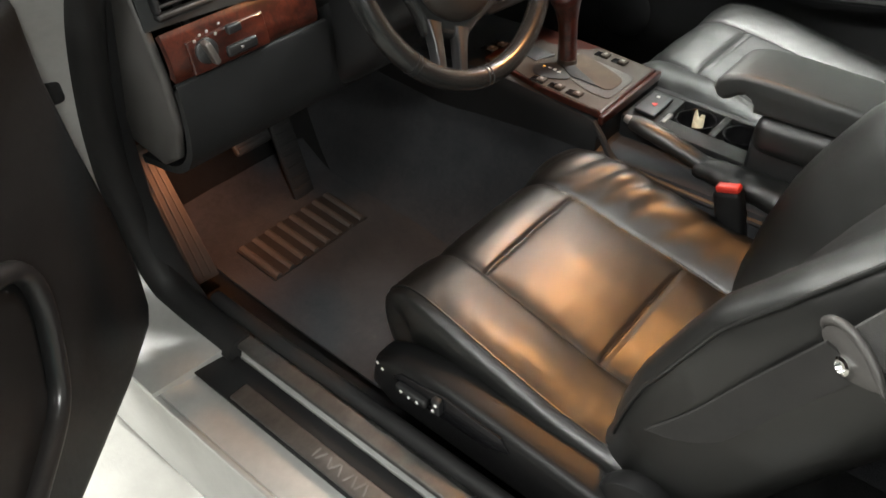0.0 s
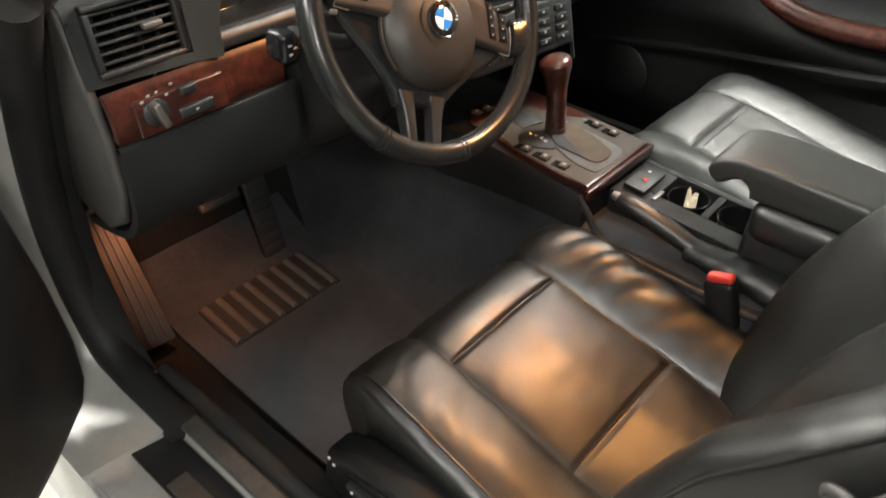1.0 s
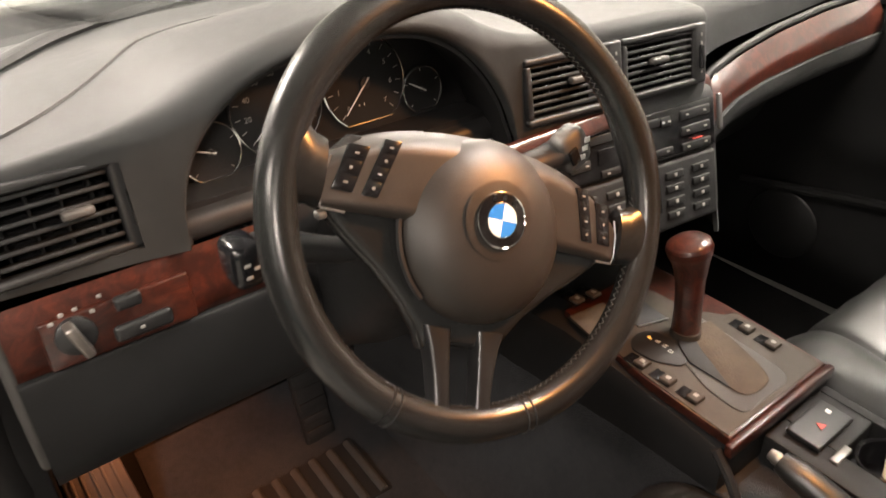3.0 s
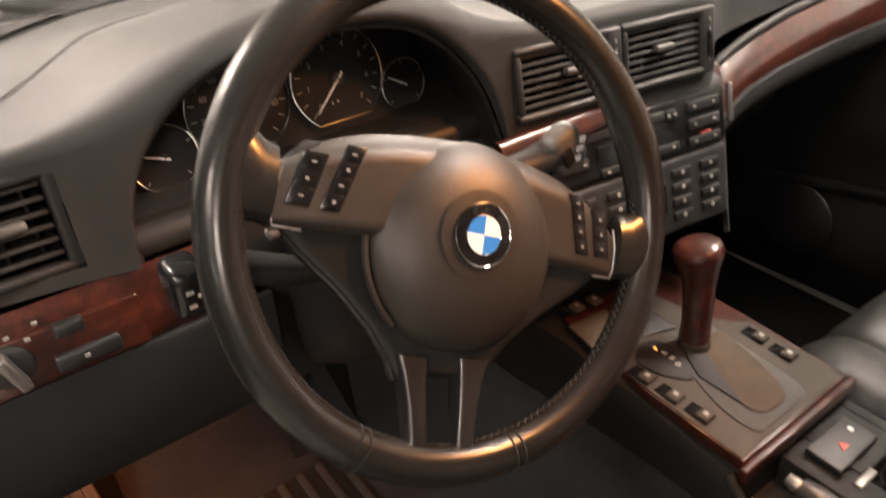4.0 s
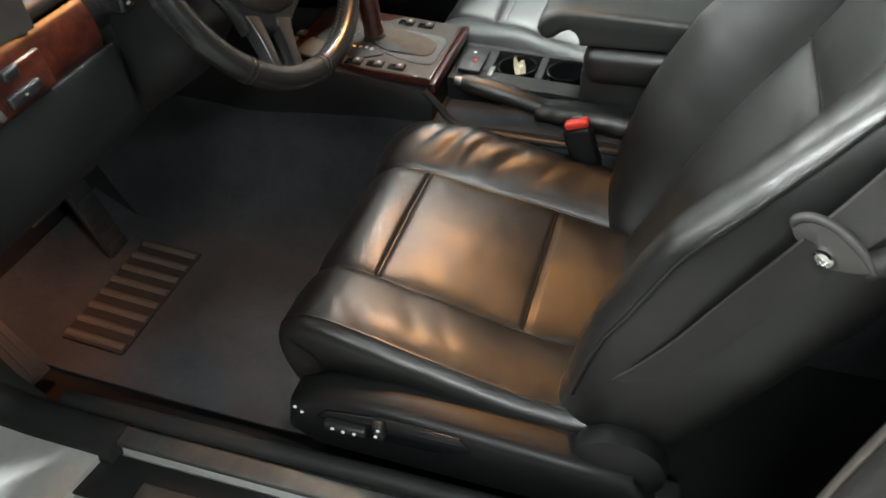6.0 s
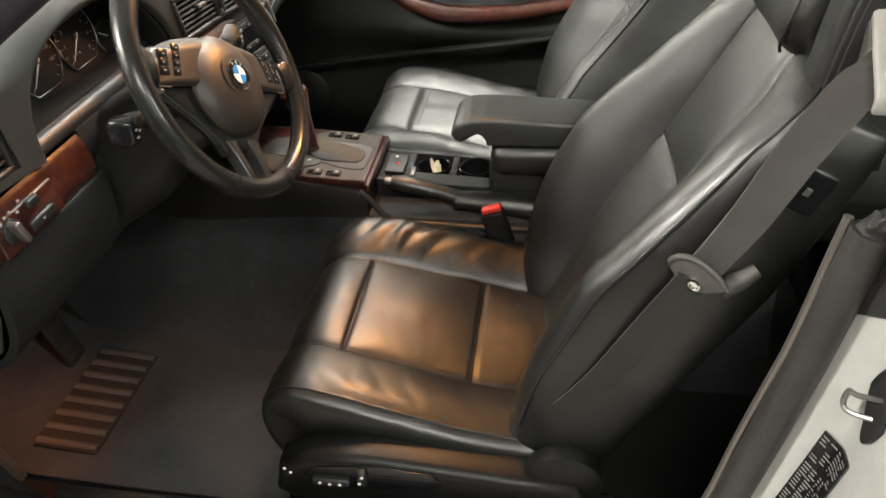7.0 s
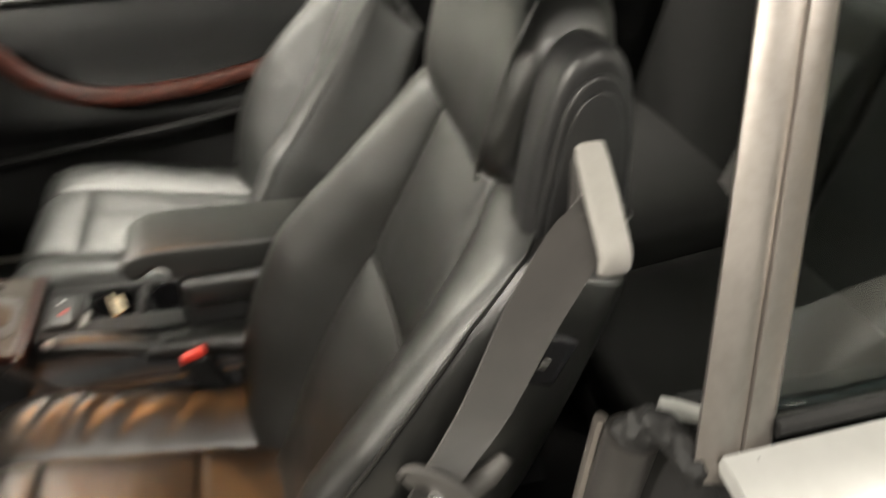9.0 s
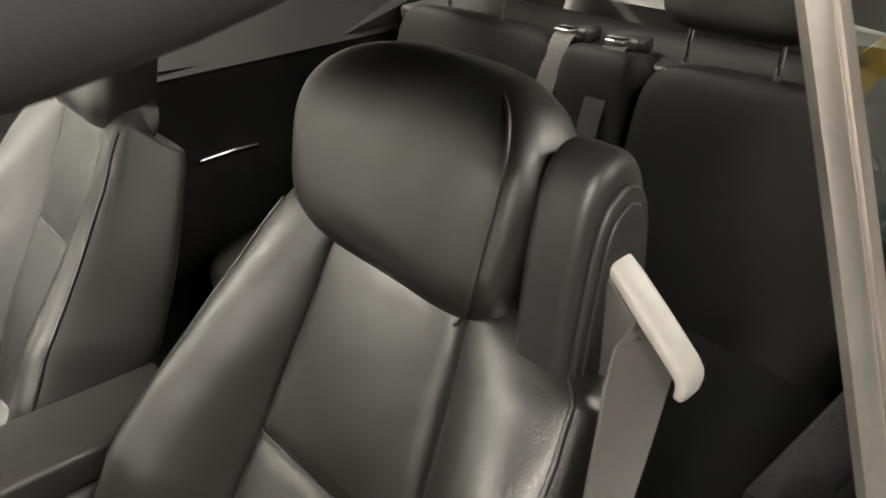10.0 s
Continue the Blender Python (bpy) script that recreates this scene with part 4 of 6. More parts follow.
# seat belt of the driver
def strap(pts, broad, thick=0.0016, across=(0, 0, 1)):
    rings = []
    p = [Vector(q) for q in pts]
    for i, q in enumerate(p):
        d = (p[min(i + 1, len(p) - 1)] - p[max(i - 1, 0)]).normalized()
        a = Vector(across[i] if isinstance(across[0], (tuple, Vector)) else across)
        a = (a - d * a.dot(d)).normalized()
        nn = d.cross(a)
        wide = lerp(broad, i / (len(p) - 1)) if isinstance(broad, list) else broad
        rings.append([q + a * wide / 2 + nn * thick, q - a * wide / 2 + nn * thick, q - a * wide / 2 - nn * thick, q + a * wide / 2 - nn * thick])
    return loft(rings)


belt = thing("seat_belt", (-0.63, -0.17, 0.70), "grey woven seat belt hanging from the tower to its anchor", "seat belt")
BACKWARD = (0.1, -0.8, -0.6)
TWIST = [tuple(Vector((-0.74, 0, -0.67)).lerp(Vector(BACKWARD), min(1, max(0, k - 6) / 22))) for k in range(31)]
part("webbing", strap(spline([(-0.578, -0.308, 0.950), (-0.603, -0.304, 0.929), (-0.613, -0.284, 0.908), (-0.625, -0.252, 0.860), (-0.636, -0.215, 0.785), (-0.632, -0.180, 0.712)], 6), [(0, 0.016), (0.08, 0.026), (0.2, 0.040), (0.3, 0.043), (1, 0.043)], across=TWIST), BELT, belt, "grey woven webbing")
part("lap_webbing", strap(spline([(-0.638, -0.172, 0.706), (-0.636, -0.13, 0.625), (-0.629, -0.09, 0.54), (-0.612, -0.045, 0.455), (-0.580, -0.01, 0.39)], 5), 0.040, across=BACKWARD), BELT_SHADED, belt)


def anchor_pt(y, z, off=0.0):
    return Vector((-0.640 + 0.62 * (y + 0.175) - off, y, z))


ARC = [(-0.1472, 0.716), (-0.1478, 0.7235), (-0.1566, 0.7315), (-0.170, 0.7330), (-0.1842, 0.7275), (-0.1949, 0.7195), (-0.2034, 0.7090)]
shield = ARC + [(-0.1985, 0.7045), (-0.190, 0.6990), (-0.176, 0.6915), (-0.161, 0.6985), (-0.1510, 0.7085)]
plate2 = part("anchor_plate", prism([anchor_pt(y, z, 0.0) for y, z in shield], (-0.004, 0.002, 0), 0.0012, 2), GREY_PLASTIC, belt, "curved grey belt anchor plate")
part("plate_rim", tube(spline([anchor_pt(y, z, 0.004) for y, z in ARC], 4), [lerp([(0, 0.0022), (0.15, 0.0040), (0.8, 0.0036), (1, 0.0018)], k / 24) for k in range(25)], 10), GREY_PLASTIC, plate2, "raised worn rim of the plate")
part("anchor_bolt", lathe([(0, 0), (0.0080, 0), (0.0080, 0.004), (0.0055, 0.005), (0.0055, 0.002), (0, 0.002)], anchor_pt(-0.1726, 0.7034, 0.0045), (-0.85, 0.52, 0), 16), CHROME, belt, "bright anchor bolt")
part("belt_stop", tube([(-0.634, -0.203, 0.690), (-0.631, -0.220, 0.700), (-0.624, -0.238, 0.712)], [0.011, 0.0115, 0.0095], 16), GREY_PLASTIC, belt, "grey plastic belt roller")


def belt_guide(o, dz, label):
    t = thing("belt_guide", (o * 0.60, -0.305, 0.93 + dz), label, "belt guide", "belt guides")
    rows = ((0.553, 0.9770, 0.003, 0.0025), (0.5535, 0.9805, 0.0070, 0.0038), (0.558, 0.9820, 0.0098, 0.0044), (0.567, 0.9785, 0.0112, 0.0048), (0.582, 0.9665, 0.0120, 0.0050), (0.602, 0.9480, 0.0126, 0.0054), (0.620, 0.9315, 0.0124, 0.0054), (0.6295, 0.9225, 0.0123, 0.0054), (0.6335, 0.9170, 0.0122, 0.0052), (0.6345, 0.9115, 0.0121, 0.0048), (0.6338, 0.9040, 0.0120, 0.0042), (0.6336, 0.9025, 0.0112, 0.0034))
    rings = []
    for n, (x, z, wide, deep) in enumerate(rows):
        (xa, za), (xb, zb) = rows[max(n - 1, 0)][:2], rows[min(n + 1, len(rows) - 1)][:2]
        d = Vector((xb - xa, 0, zb - za)).normalized()
        up = Vector((-d.z, 0, d.x))
        ring = []
        for k in range(20):
            a = 2 * math.pi * k / 20
            c, sn = math.copysign(abs(math.cos(a)) ** 0.55, math.cos(a)), math.copysign(abs(math.sin(a)) ** 0.55, math.sin(a))
            q = Vector((x, -0.311 + wide * c, z)) + up * deep * sn
            ring.append((o * q.x, q.y, q.z + dz))
        rings.append(ring)
    part("guide_arm", loft(rings), PALE, t, "pale grey curved arm with turned-down end", 50)
    part("guide_web", prism([(o * x, y, z + dz) for x, y, z in ((0.566, -0.297, 0.978), (0.596, -0.297, 0.948), (0.604, -0.298, 0.918), (0.596, -0.299, 0.894), (0.566, -0.300, 0.884))], (0, -0.008, 0), 0.003, 2), GREY_PLASTIC, t, "dark web under the arm")


belt_guide(-1, 0.0, "pale grey plastic belt guide arm on the seat tower")
belt_guide(1, -0.06, "pale grey belt guide arm on the far seat")

buckle = thing("belt_buckle", (-0.125, 0.08, 0.36), "black belt buckle with red release button beside the console", "belt buckle")
part("buckle_body", rbox((-0.125, 0.075, 0.405), (0.026, 0.046, 0.10), 0.008, turned(-18, 0, 0)), TRIM_BLACK, buckle)
part("release_button", rbox((-0.1255, 0.090, 0.457), (0.018, 0.038, 0.012), 0.004, turned(-18, 0, 0)), RED, buckle, "red release button")
part("buckle_stalk", tube([(-0.125, 0.06, 0.37), (-0.13, 0.03, 0.30), (-0.14, 0.0, 0.24)], 0.009, 8), PLASTIC, buckle)

# ---------------------------------------------------------------- steering wheel
HUB = Vector((-0.3496, 0.4321, 0.8123))
WN = Vector((-0.048, -0.9102, 0.4113)).normalized()
wr0 = Vector((0.9986, -0.0527, 0)).normalized()
wu0 = WN.cross(wr0).normalized()
TURNED = radians(27.3)
WR = wr0 * math.cos(TURNED) - wu0 * math.sin(TURNED)
WU = wu0 * math.cos(TURNED) + wr0 * math.sin(TURNED)


def W(a, b, c=0.0):
    return HUB + WR * a + WU * b + WN * c


wheel = thing("steering_wheel", tuple(HUB), "black leather three-spoke steering wheel turned slightly to the side", "steering wheel")
RR, RT, RB, RC = 0.1730, 0.0152, 0.0105, -0.022


def rim_pt(a, p=0.0, r=0.0):
    """A point on the rim at angle a; p and r turn round the grip."""
    return W((RR + r * math.cos(p)) * math.cos(a), RB + (RR + r * math.cos(p)) * math.sin(a), RC + r * math.sin(p))


def grip(a):
    """The grip swells beside the two side spokes."""
    d = min(abs(a - radians(32)), abs(a - radians(148)))
    return RT * (1 + 0.13 * math.exp(-(d / 0.24) ** 2))


turns = [2 * math.pi * k / 120 for k in range(120)]
rim = part("rim", tube([rim_pt(a) for a in turns], [grip(a) for a in turns], 22, True, up=tuple(WN)), WHEEL_LEATHER, wheel, "shiny worn black leather rim")
st = [rim_pt(2 * math.pi * k / 320, math.pi + (0.16 if k % 2 else -0.16), RT * 1.0) for k in range(320)]
part("stitching", tube(st, 0.0006, 4, True), GREY_PLASTIC, rim)
for a0 in (-113, -110.5, -70, -67.5):
    a = radians(a0)
    part("rim_seam", tube([rim_pt(a, p, RT + 0.0003) for p in np.linspace(0, 2 * math.pi, 20)[:-1]], 0.0008, 4, True), RUBBER, rim)
# cast body behind: a wide yoke that narrows into the lower spokes
yoke = [(0.150, 0.010), (0.146, -0.006), (0.133, -0.016), (0.116, -0.030), (0.086, -0.051), (0.060, -0.074), (0.043, -0.094), (0.036, -0.108)]
yoke = [(-a, b) for a, b in yoke[::-1]][::-1] + [(-0.010, -0.104), (0.010, -0.104)] + yoke[::-1] + [(0.12, 0.045), (0, 0.058), (-0.12, 0.045)]
part("spoke_yoke", prism([W(a, b, -0.050) for a, b in yoke], WN * 0.021, 0.0095, 5), WHEEL_LEATHER, wheel, "smooth dark yoke under the airbag", 60)


def cover_pt(u, v):
    """Upper cover: from one side spoke over the top of the airbag to the other."""
    a = -0.1395 + 0.279 * u
    k = abs(a) / 0.1395
    low = -0.014 + 0.004 * (1 - k)
    high = 0.0655 - 0.020 * k ** 1.6 - 0.022 * k ** 5
    b = low + (high - low) * v
    c = -0.0135 - 0.0075 * k ** 2 - 0.016 * max(0, (v - 0.72) / 0.28) ** 2 - 0.006 * max(0, (0.10 - v) / 0.10) ** 2
    return W(a, b, c)


part("spoke_cover", sheet(cover_pt, 48, 20, 0.018), WHEEL_PLASTIC, wheel, "dark grey cover across the side spokes", 60)
for s in (-1, 1):
    ends = ((0.1405, 0.010, 0.026, 0.012, -0.026), (0.150, 0.012, 0.026, 0.0125, -0.024), (0.162, 0.016, 0.032, 0.013, -0.022), (0.171, 0.018, 0.044, 0.0115, -0.022))
    part("spoke_end", loft([[W(s * a, b0 + hb * math.sin(t), c0 + hc * math.cos(t)) for t in np.linspace(0, 2 * math.pi, 17)[:-1]] for a, b0, hb, hc, c0 in ends]), WHEEL_LEATHER, wheel, "leather sleeve where the spoke meets the rim", 60)
    part("cover_edge", tube([W(s * a, b, c) for a, b, c in ((0.120, -0.0148, -0.0205), (0.1385, -0.0145, -0.0218), (0.1405, -0.006, -0.0212), (0.1398, 0.010, -0.0212), (0.1365, 0.024, -0.0215))], 0.0009, 6), SATIN, wheel, "thin bright edge of the cover")
    if s < 0:
        part("cover_clip", rbox(W(-0.136, -0.019, -0.026), (0.008, 0.008, 0.006), 0.002), GREY_PLASTIC, wheel)
# airbag dome, set a little below the badge
dome = [(0.0, 0.0), (0.015, -0.0003), (0.03, -0.0018), (0.045, -0.0048), (0.056, -0.0088), (0.065, -0.0138), (0.0715, -0.0195), (0.0745, -0.0245), (0.0752, -0.030), (0.0752, -0.042), (0.0, -0.043)]
DB = -0.0085
bag = part("airbag_cover", lathe([(r, h + 0.0012) for r, h in dome], W(0.002, DB, 0.0), WN, 72), WHEEL_PLASTIC, wheel, "matt black round airbag cover", 60)
part("cover_gap", tube([W(0.002 + 0.0772 * math.cos(a), DB + 0.0772 * math.sin(a), -0.0225) for a in np.linspace(0.80 * math.pi, 1.28 * math.pi, 33)], 0.0026, 6), RUBBER, wheel, "dark gap beside the airbag cover")
part("badge_recess", lathe([(0, 0), (0.0315, 0), (0.0318, 0.0004), (0.030, 0.0008), (0, 0.0008)], W(0, 0, 0.0), WN, 48), WHEEL_PLASTIC, bag, "flat disc round the badge")
letters("AIRBAG", W(0.002, -0.047, -0.0055), WR, WU - WN * 0.22, 0.0080, GATE, bag, "airbag_lettering")
# round badge: dark ring, chrome edge, blue and white quarters
bd = part("badge", lathe([(0, 0), (0.0222, 0), (0.0222, 0.0022), (0.0212, 0.0026), (0, 0.0022)], W(0, 0, 0.0004), WN, 40), GLOSS_BLACK, wheel, "round badge with blue and white quarters")
for r in (0.0219, 0.0136):
    part("badge_ring", tube([W(r * math.cos(a), r * math.sin(a), 0.0029) for a in np.linspace(0, 2 * math.pi, 49)[:-1]], 0.0006, 6, True), CHROME, bd)
for q in range(4):
    pts = [W(0, 0, 0.0027)] + [W(0.0132 * math.cos(a), 0.0132 * math.sin(a), 0.0027) for a in np.linspace(q * math.pi / 2, (q + 1) * math.pi / 2, 10)]
    part("badge_quarter", prism(pts, WN * 0.0008), BLUE_INK if q % 2 else WHITE_INK, bd, "" if q % 2 else "white enamel quarter")
for a in (122, 90, 58):
    c = radians(a)
    part("badge_bar", prism([W(0.0178 * math.cos(c) + dx * 0.0018, 0.0178 * math.sin(c) + dy * 0.0021, 0.0028) for dx, dy in ((-1, -1), (1, -1), (1, 1), (-1, 1))], WN * 0.0006), CHROME, bd)
# button columns on both spokes, each in its own dark slot


def wheel_slot(s, keys, wide):
    def at(a, b, c):
        k = abs(a) / 0.1395
        return W(s * a, b, -0.0135 - 0.0075 * k * k + c)
    (a0, b0), (a1, b1) = keys[0], keys[-1]
    lean = (a1 - a0) / (b1 - b0)
    h = abs(b1 - b0) / (len(keys) - 1)
    box = [(a0 + lean * 0.55 * h + dx * wide * 0.56, b0 + 0.58 * h) for dx in (-1, 1)] + [(a1 - lean * 0.55 * h + dx * wide * 0.56, b1 - 0.58 * h) for dx in (1, -1)]
    slot = part("button_slot", prism([at(a, b, -0.003) for a, b in box], WN * 0.0040, 0.0008, 2), GLOSS_BLACK, wheel, "dark slot with a column of buttons")
    for n, (a, b) in enumerate(keys):
        key = part("wheel_button", prism([at(a + dx * wide * 0.46 + dy * lean * h * 0.43, b + dy * h * 0.44, 0.0002) for dx, dy in ((-1, -1), (1, -1), (1, 1), (-1, 1))], WN * 0.0011, 0.0005, 2), GLOSS_BLACK, slot)
        part("button_mark", prism([at(a + dx * (0.0017 - 0.0005 * (n % 2)), b + dy * (0.0007 + 0.0004 * (n % 2)), 0.00135) for dx, dy in ((-1, -1), (1, -1), (1, 1), (-1, 1))], WN * 0.0003), LABEL_INK, key)


for s in (-1, 1):
    wheel_slot(s, ((0.1185, 0.0290), (0.1215, 0.0178), (0.1240, 0.0066)), 0.0145)
    wheel_slot(s, ((0.0930, 0.0380), (0.0960, 0.0276), (0.0993, 0.0170), (0.1025, 0.0060)), 0.0118)
# lower double spoke: two flat lacquered bars running down to the rim
for s in (-1, 1):
    rows = ((-0.088, 0.0255, 0.0135, -0.036, 0.010), (-0.100, 0.0235, 0.0105, -0.034, 0.0105), (-0.120, 0.0210, 0.0082, -0.030, 0.0105), (-0.143, 0.0190, 0.0072, -0.025, 0.010), (-0.163, 0.0190, 0.0085, -0.022, 0.010))

    def bar(ac, aw, b, c, hc):
        e = 0.45
        return [W(s * (ac + aw * math.copysign(abs(math.cos(t)) ** e, math.cos(t))), b, c + hc * math.copysign(abs(math.sin(t)) ** e, math.sin(t))) for t in np.linspace(0, 2 * math.pi, 25)[:-1]]
    part("lower_spoke", loft([bar(ac, aw, b, c, hc) for b, ac, aw, c, hc in rows]), SPOKE, wheel, "dark lacquered lower spoke", 50)
    part("spoke_foot", tube([W(s * (0.0190 + 0.0100 * math.cos(t)), -0.1585 + 0.002 * math.sin(t), -0.022 + 0.0115 * math.sin(t)) for t in np.linspace(0, 2 * math.pi, 25)[:-1]], 0.0010, 6, True), SATIN, wheel, "bright satin edge at the spoke foot")

# ---------------------------------------------------------------- steering column with stalks
col = thing("steering_column", (-0.36, 0.55, 0.76), "black plastic steering column shroud with two stalks", "steering column")
CN = -WN
part("shroud", loft([[HUB + CN * d + wr0 * w * math.copysign(abs(math.cos(t)) ** 0.6, math.cos(t)) + wu0 * (h * math.copysign(abs(math.sin(t)) ** 0.6, math.sin(t)) + dz) for t in np.linspace(0, 2 * math.pi, 25)[:-1]] for d, w, h, dz in ((0.045, 0.050, 0.050, 0), (0.06, 0.062, 0.060, -0.004), (0.14, 0.066, 0.066, -0.012), (0.22, 0.070, 0.085, -0.035), (0.34, 0.070, 0.09, -0.05))]), PLASTIC, col, "black column shroud")
lst = spline([HUB + CN * 0.085 + Vector((-0.05, 0, 0.01)), HUB + CN * 0.080 + Vector((-0.10, 0, 0.012)), Vector((-0.50, 0.513, 0.812)), Vector((-0.53, 0.516, 0.812))], 5)
s1 = part("left_stalk", tube(lst, [0.010 + 0.009 * (k / (len(lst) - 1)) for k in range(len(lst))], 12, flat=0.75), PLASTIC, col, "black light stalk")
part("stalk_cap", pillow((-0.528, 0.514, 0.811), (0.013, 0.018, 0.019), None, 0.5, 0.5, 20, 12), GLOSS_BLACK, s1)
for dx, dz in ((-0.003, 0.004), (-0.003, -0.006), (0.004, 0.0)):
    part("stalk_mark", rbox((-0.528 + dx, 0.4955, 0.811 + dz), (0.005, 0.0012, 0.0026), 0.0004), PALE, s1)
rst = spline([HUB + CN * 0.085 + Vector((0.05, 0, 0.02)), Vector((-0.27, 0.505, 0.806)), Vector((-0.238, 0.50, 0.808)), Vector((-0.214, 0.495, 0.814))], 5)
s2 = part("right_stalk", tube(rst, [0.010 + 0.008 * (k / (len(rst) - 1)) for k in range(len(rst))], 12, flat=0.75), PLASTIC, col, "dark wiper stalk")
part("stalk_cap", pillow((-0.211, 0.492, 0.814), (0.017, 0.012, 0.021), turned(0, -25, 0), 0.5, 0.5, 20, 12), GREY_PLASTIC, s2)
part("stalk_wheel", rbox((-0.218, 0.4785, 0.812), (0.011, 0.004, 0.017), 0.002, turned(0, -25, 0)), GLOSS_BLACK, s2)
for dz in (-0.008, 0.0, 0.008):
    part("stalk_mark", rbox((-0.204 + dz * 0.3, 0.4795, 0.816 + dz), (0.007, 0.0012, 0.005), 0.0004), WHITE_INK, s2)

# ---------------------------------------------------------------- dashboard
dash = thing("dashboard", (0, 0.7, 0.5), "dark grey dashboard with burl wood trim and slatted air vents", "dashboard")
LIP = [(-0.695, 0.672, 0.858), (-0.62, 0.664, 0.868), (-0.56, 0.655, 0.877), (-0.52, 0.645, 0.890), (-0.47, 0.632, 0.915), (-0.41, 0.622, 0.934), (-0.345, 0.618, 0.942), (-0.28, 0.619, 0.936), (-0.22, 0.620, 0.917), (-0.185, 0.614, 0.896), (-0.155, 0.607, 0.886), (-0.105, 0.601, 0.882), (0.03, 0.586, 0.880), (0.095, 0.579, 0.876), (0.125, 0.588, 0.871), (0.16, 0.618, 0.864), (0.22, 0.645, 0.857), (0.30, 0.660, 0.850), (0.5, 0.68, 0.842), (0.695, 0.70, 0.836)]
LIPS = spline(LIP, 4)
ROUND = [(-0.7, 0.013), (-0.575, 0.013), (-0.50, 0.032), (-0.20, 0.032), (-0.165, 0.015), (0.115, 0.015), (0.16, 0.03)]
OPX, OPH, OPZ = -0.351, 0.176, 0.764


def lip(x):
    return float(np.interp(x, [q.x for q in LIPS], [q.y for q in LIPS])), float(np.interp(x, [q.x for q in LIPS], [q.z for q in LIPS]))


def arch(x, grow=1.0):
    """Upper edge of the instrument opening."""
    s = abs((x - OPX) / (OPH * grow))
    return OPZ if s >= 1 else OPZ + 0.150 * grow * (1 - s ** 2.5) ** 0.5


def skin_pt(x, v):
    """The soft skin: up the face, over the rounded lip, back to the windscreen."""
    zs = arch(x) if x < 0 else OPZ + 0.022 * min(1.0, max(0.0, (x - 0.12) / 0.05))
    ly, lz = lip(x)
    r = min(lerp(ROUND, x), 0.85 * (lz - zs))
    if v <= 0.35:
        a = v / 0.35
        z = zs + (lz - r - zs) * a
        inside = min(1.0, max(0.0, (1.0 - abs((x - OPX) / OPH)) * 40 + 0.4)) if x < 0 else 0.0
        return (x, ly - 0.12 * (lz - r - z) + 0.009 * inside * math.exp(-(z - zs) / 0.004), z)
    if v <= 0.6:
        th = (v - 0.35) / 0.25 * math.pi / 2
        return (x, ly + r * (1 - math.cos(th)), lz - r + r * math.sin(th))
    w = (v - 0.6) / 0.4
    k = min(1.0, w / 0.75)
    zf = 0.888 - 0.02 * abs(x / 0.695) ** 3
    return (x, ly + r + (1.08 - ly - r) * w, lz + (zf - lz) * (k * k * (3 - 2 * k)) + 0.010 * math.sin(math.pi * min(1, w * 1.3)) ** 2 * (1 - w))


VENTS = ((-0.620, 0.815, 0.056, 0.037), (-0.103, 0.826, 0.057, 0.031), (0.031, 0.825, 0.057, 0.031))


def dash_skin():
    xs = list(np.linspace(-0.695, OPX - OPH - 0.002, 30)) + [OPX - OPH * math.cos(math.pi * k / 70) for k in range(71)]
    xs += list(np.linspace(OPX + OPH + 0.002, 0.16, 56)) + list(np.linspace(0.17, 0.695, 30))
    vs = [0.35 * k / 24 for k in range(24)] + [0.35 + 0.25 * k / 9 for k in range(9)] + [0.6 + 0.4 * k / 16 for k in range(17)]
    bm = bmesh.new()
    g = [[bm.verts.new(skin_pt(x, v)) for x in xs] for v in vs]
    for j in range(len(vs) - 1):
        for i in range(len(xs) - 1):
            c = (g[j][i].co + g[j + 1][i + 1].co) / 2
            if j < 25 and any(abs(c.x - vx) < vw and abs(c.z - vz) < vh for vx, vz, vw, vh in VENTS):
                continue
            bm.faces.new((g[j][i], g[j][i + 1], g[j + 1][i + 1], g[j + 1][i]))
    bmesh.ops.delete(bm, geom=[v for v in bm.verts if not v.link_faces], context="VERTS")
    bmesh.ops.recalc_face_normals(bm, faces=bm.faces)
    bmesh.ops.solidify(bm, geom=bm.faces[:], thickness=0.004)
    return bm


top = part("dash_top", dash_skin(), DASH, dash, "soft grained dash skin flowing round vents and instruments", 60)



def on_skin(x, y):
    ly, lz = lip(x)
    r = lerp(ROUND, x)
    return Vector(skin_pt(x, 0.6 + 0.4 * min(1.0, max(0.0, (y - ly - r) / (1.08 - ly - r)))))


part("pad_seam", tube([on_skin(q.x, q.y) for q in spline([(-0.69, 0.715, 0), (-0.62, 0.735, 0), (-0.568, 0.763, 0), (-0.482, 0.823, 0), (-0.358, 0.91, 0), (-0.22, 0.955, 0), (0.0, 0.97, 0), (0.3, 0.965, 0), (0.66, 0.94, 0)], 8)], 0.0022, 6), RUBBER, top, "dark seam across the dash top")

base = [(-0.66, 0.86, 0.876), (-0.60, 0.92, 0.880), (-0.532, 0.983, 0.884), (-0.427, 1.038, 0.889), (-0.30, 1.066, 0.892)]
part("windscreen_seal", tube(spline(base + [(0, 1.078, 0.894)] + [(-x, y, z) for x, y, z in reversed(base)], 5), 0.011, 8, flat=0.7), RUBBER, top, "black rubber along the foot of the windscreen")

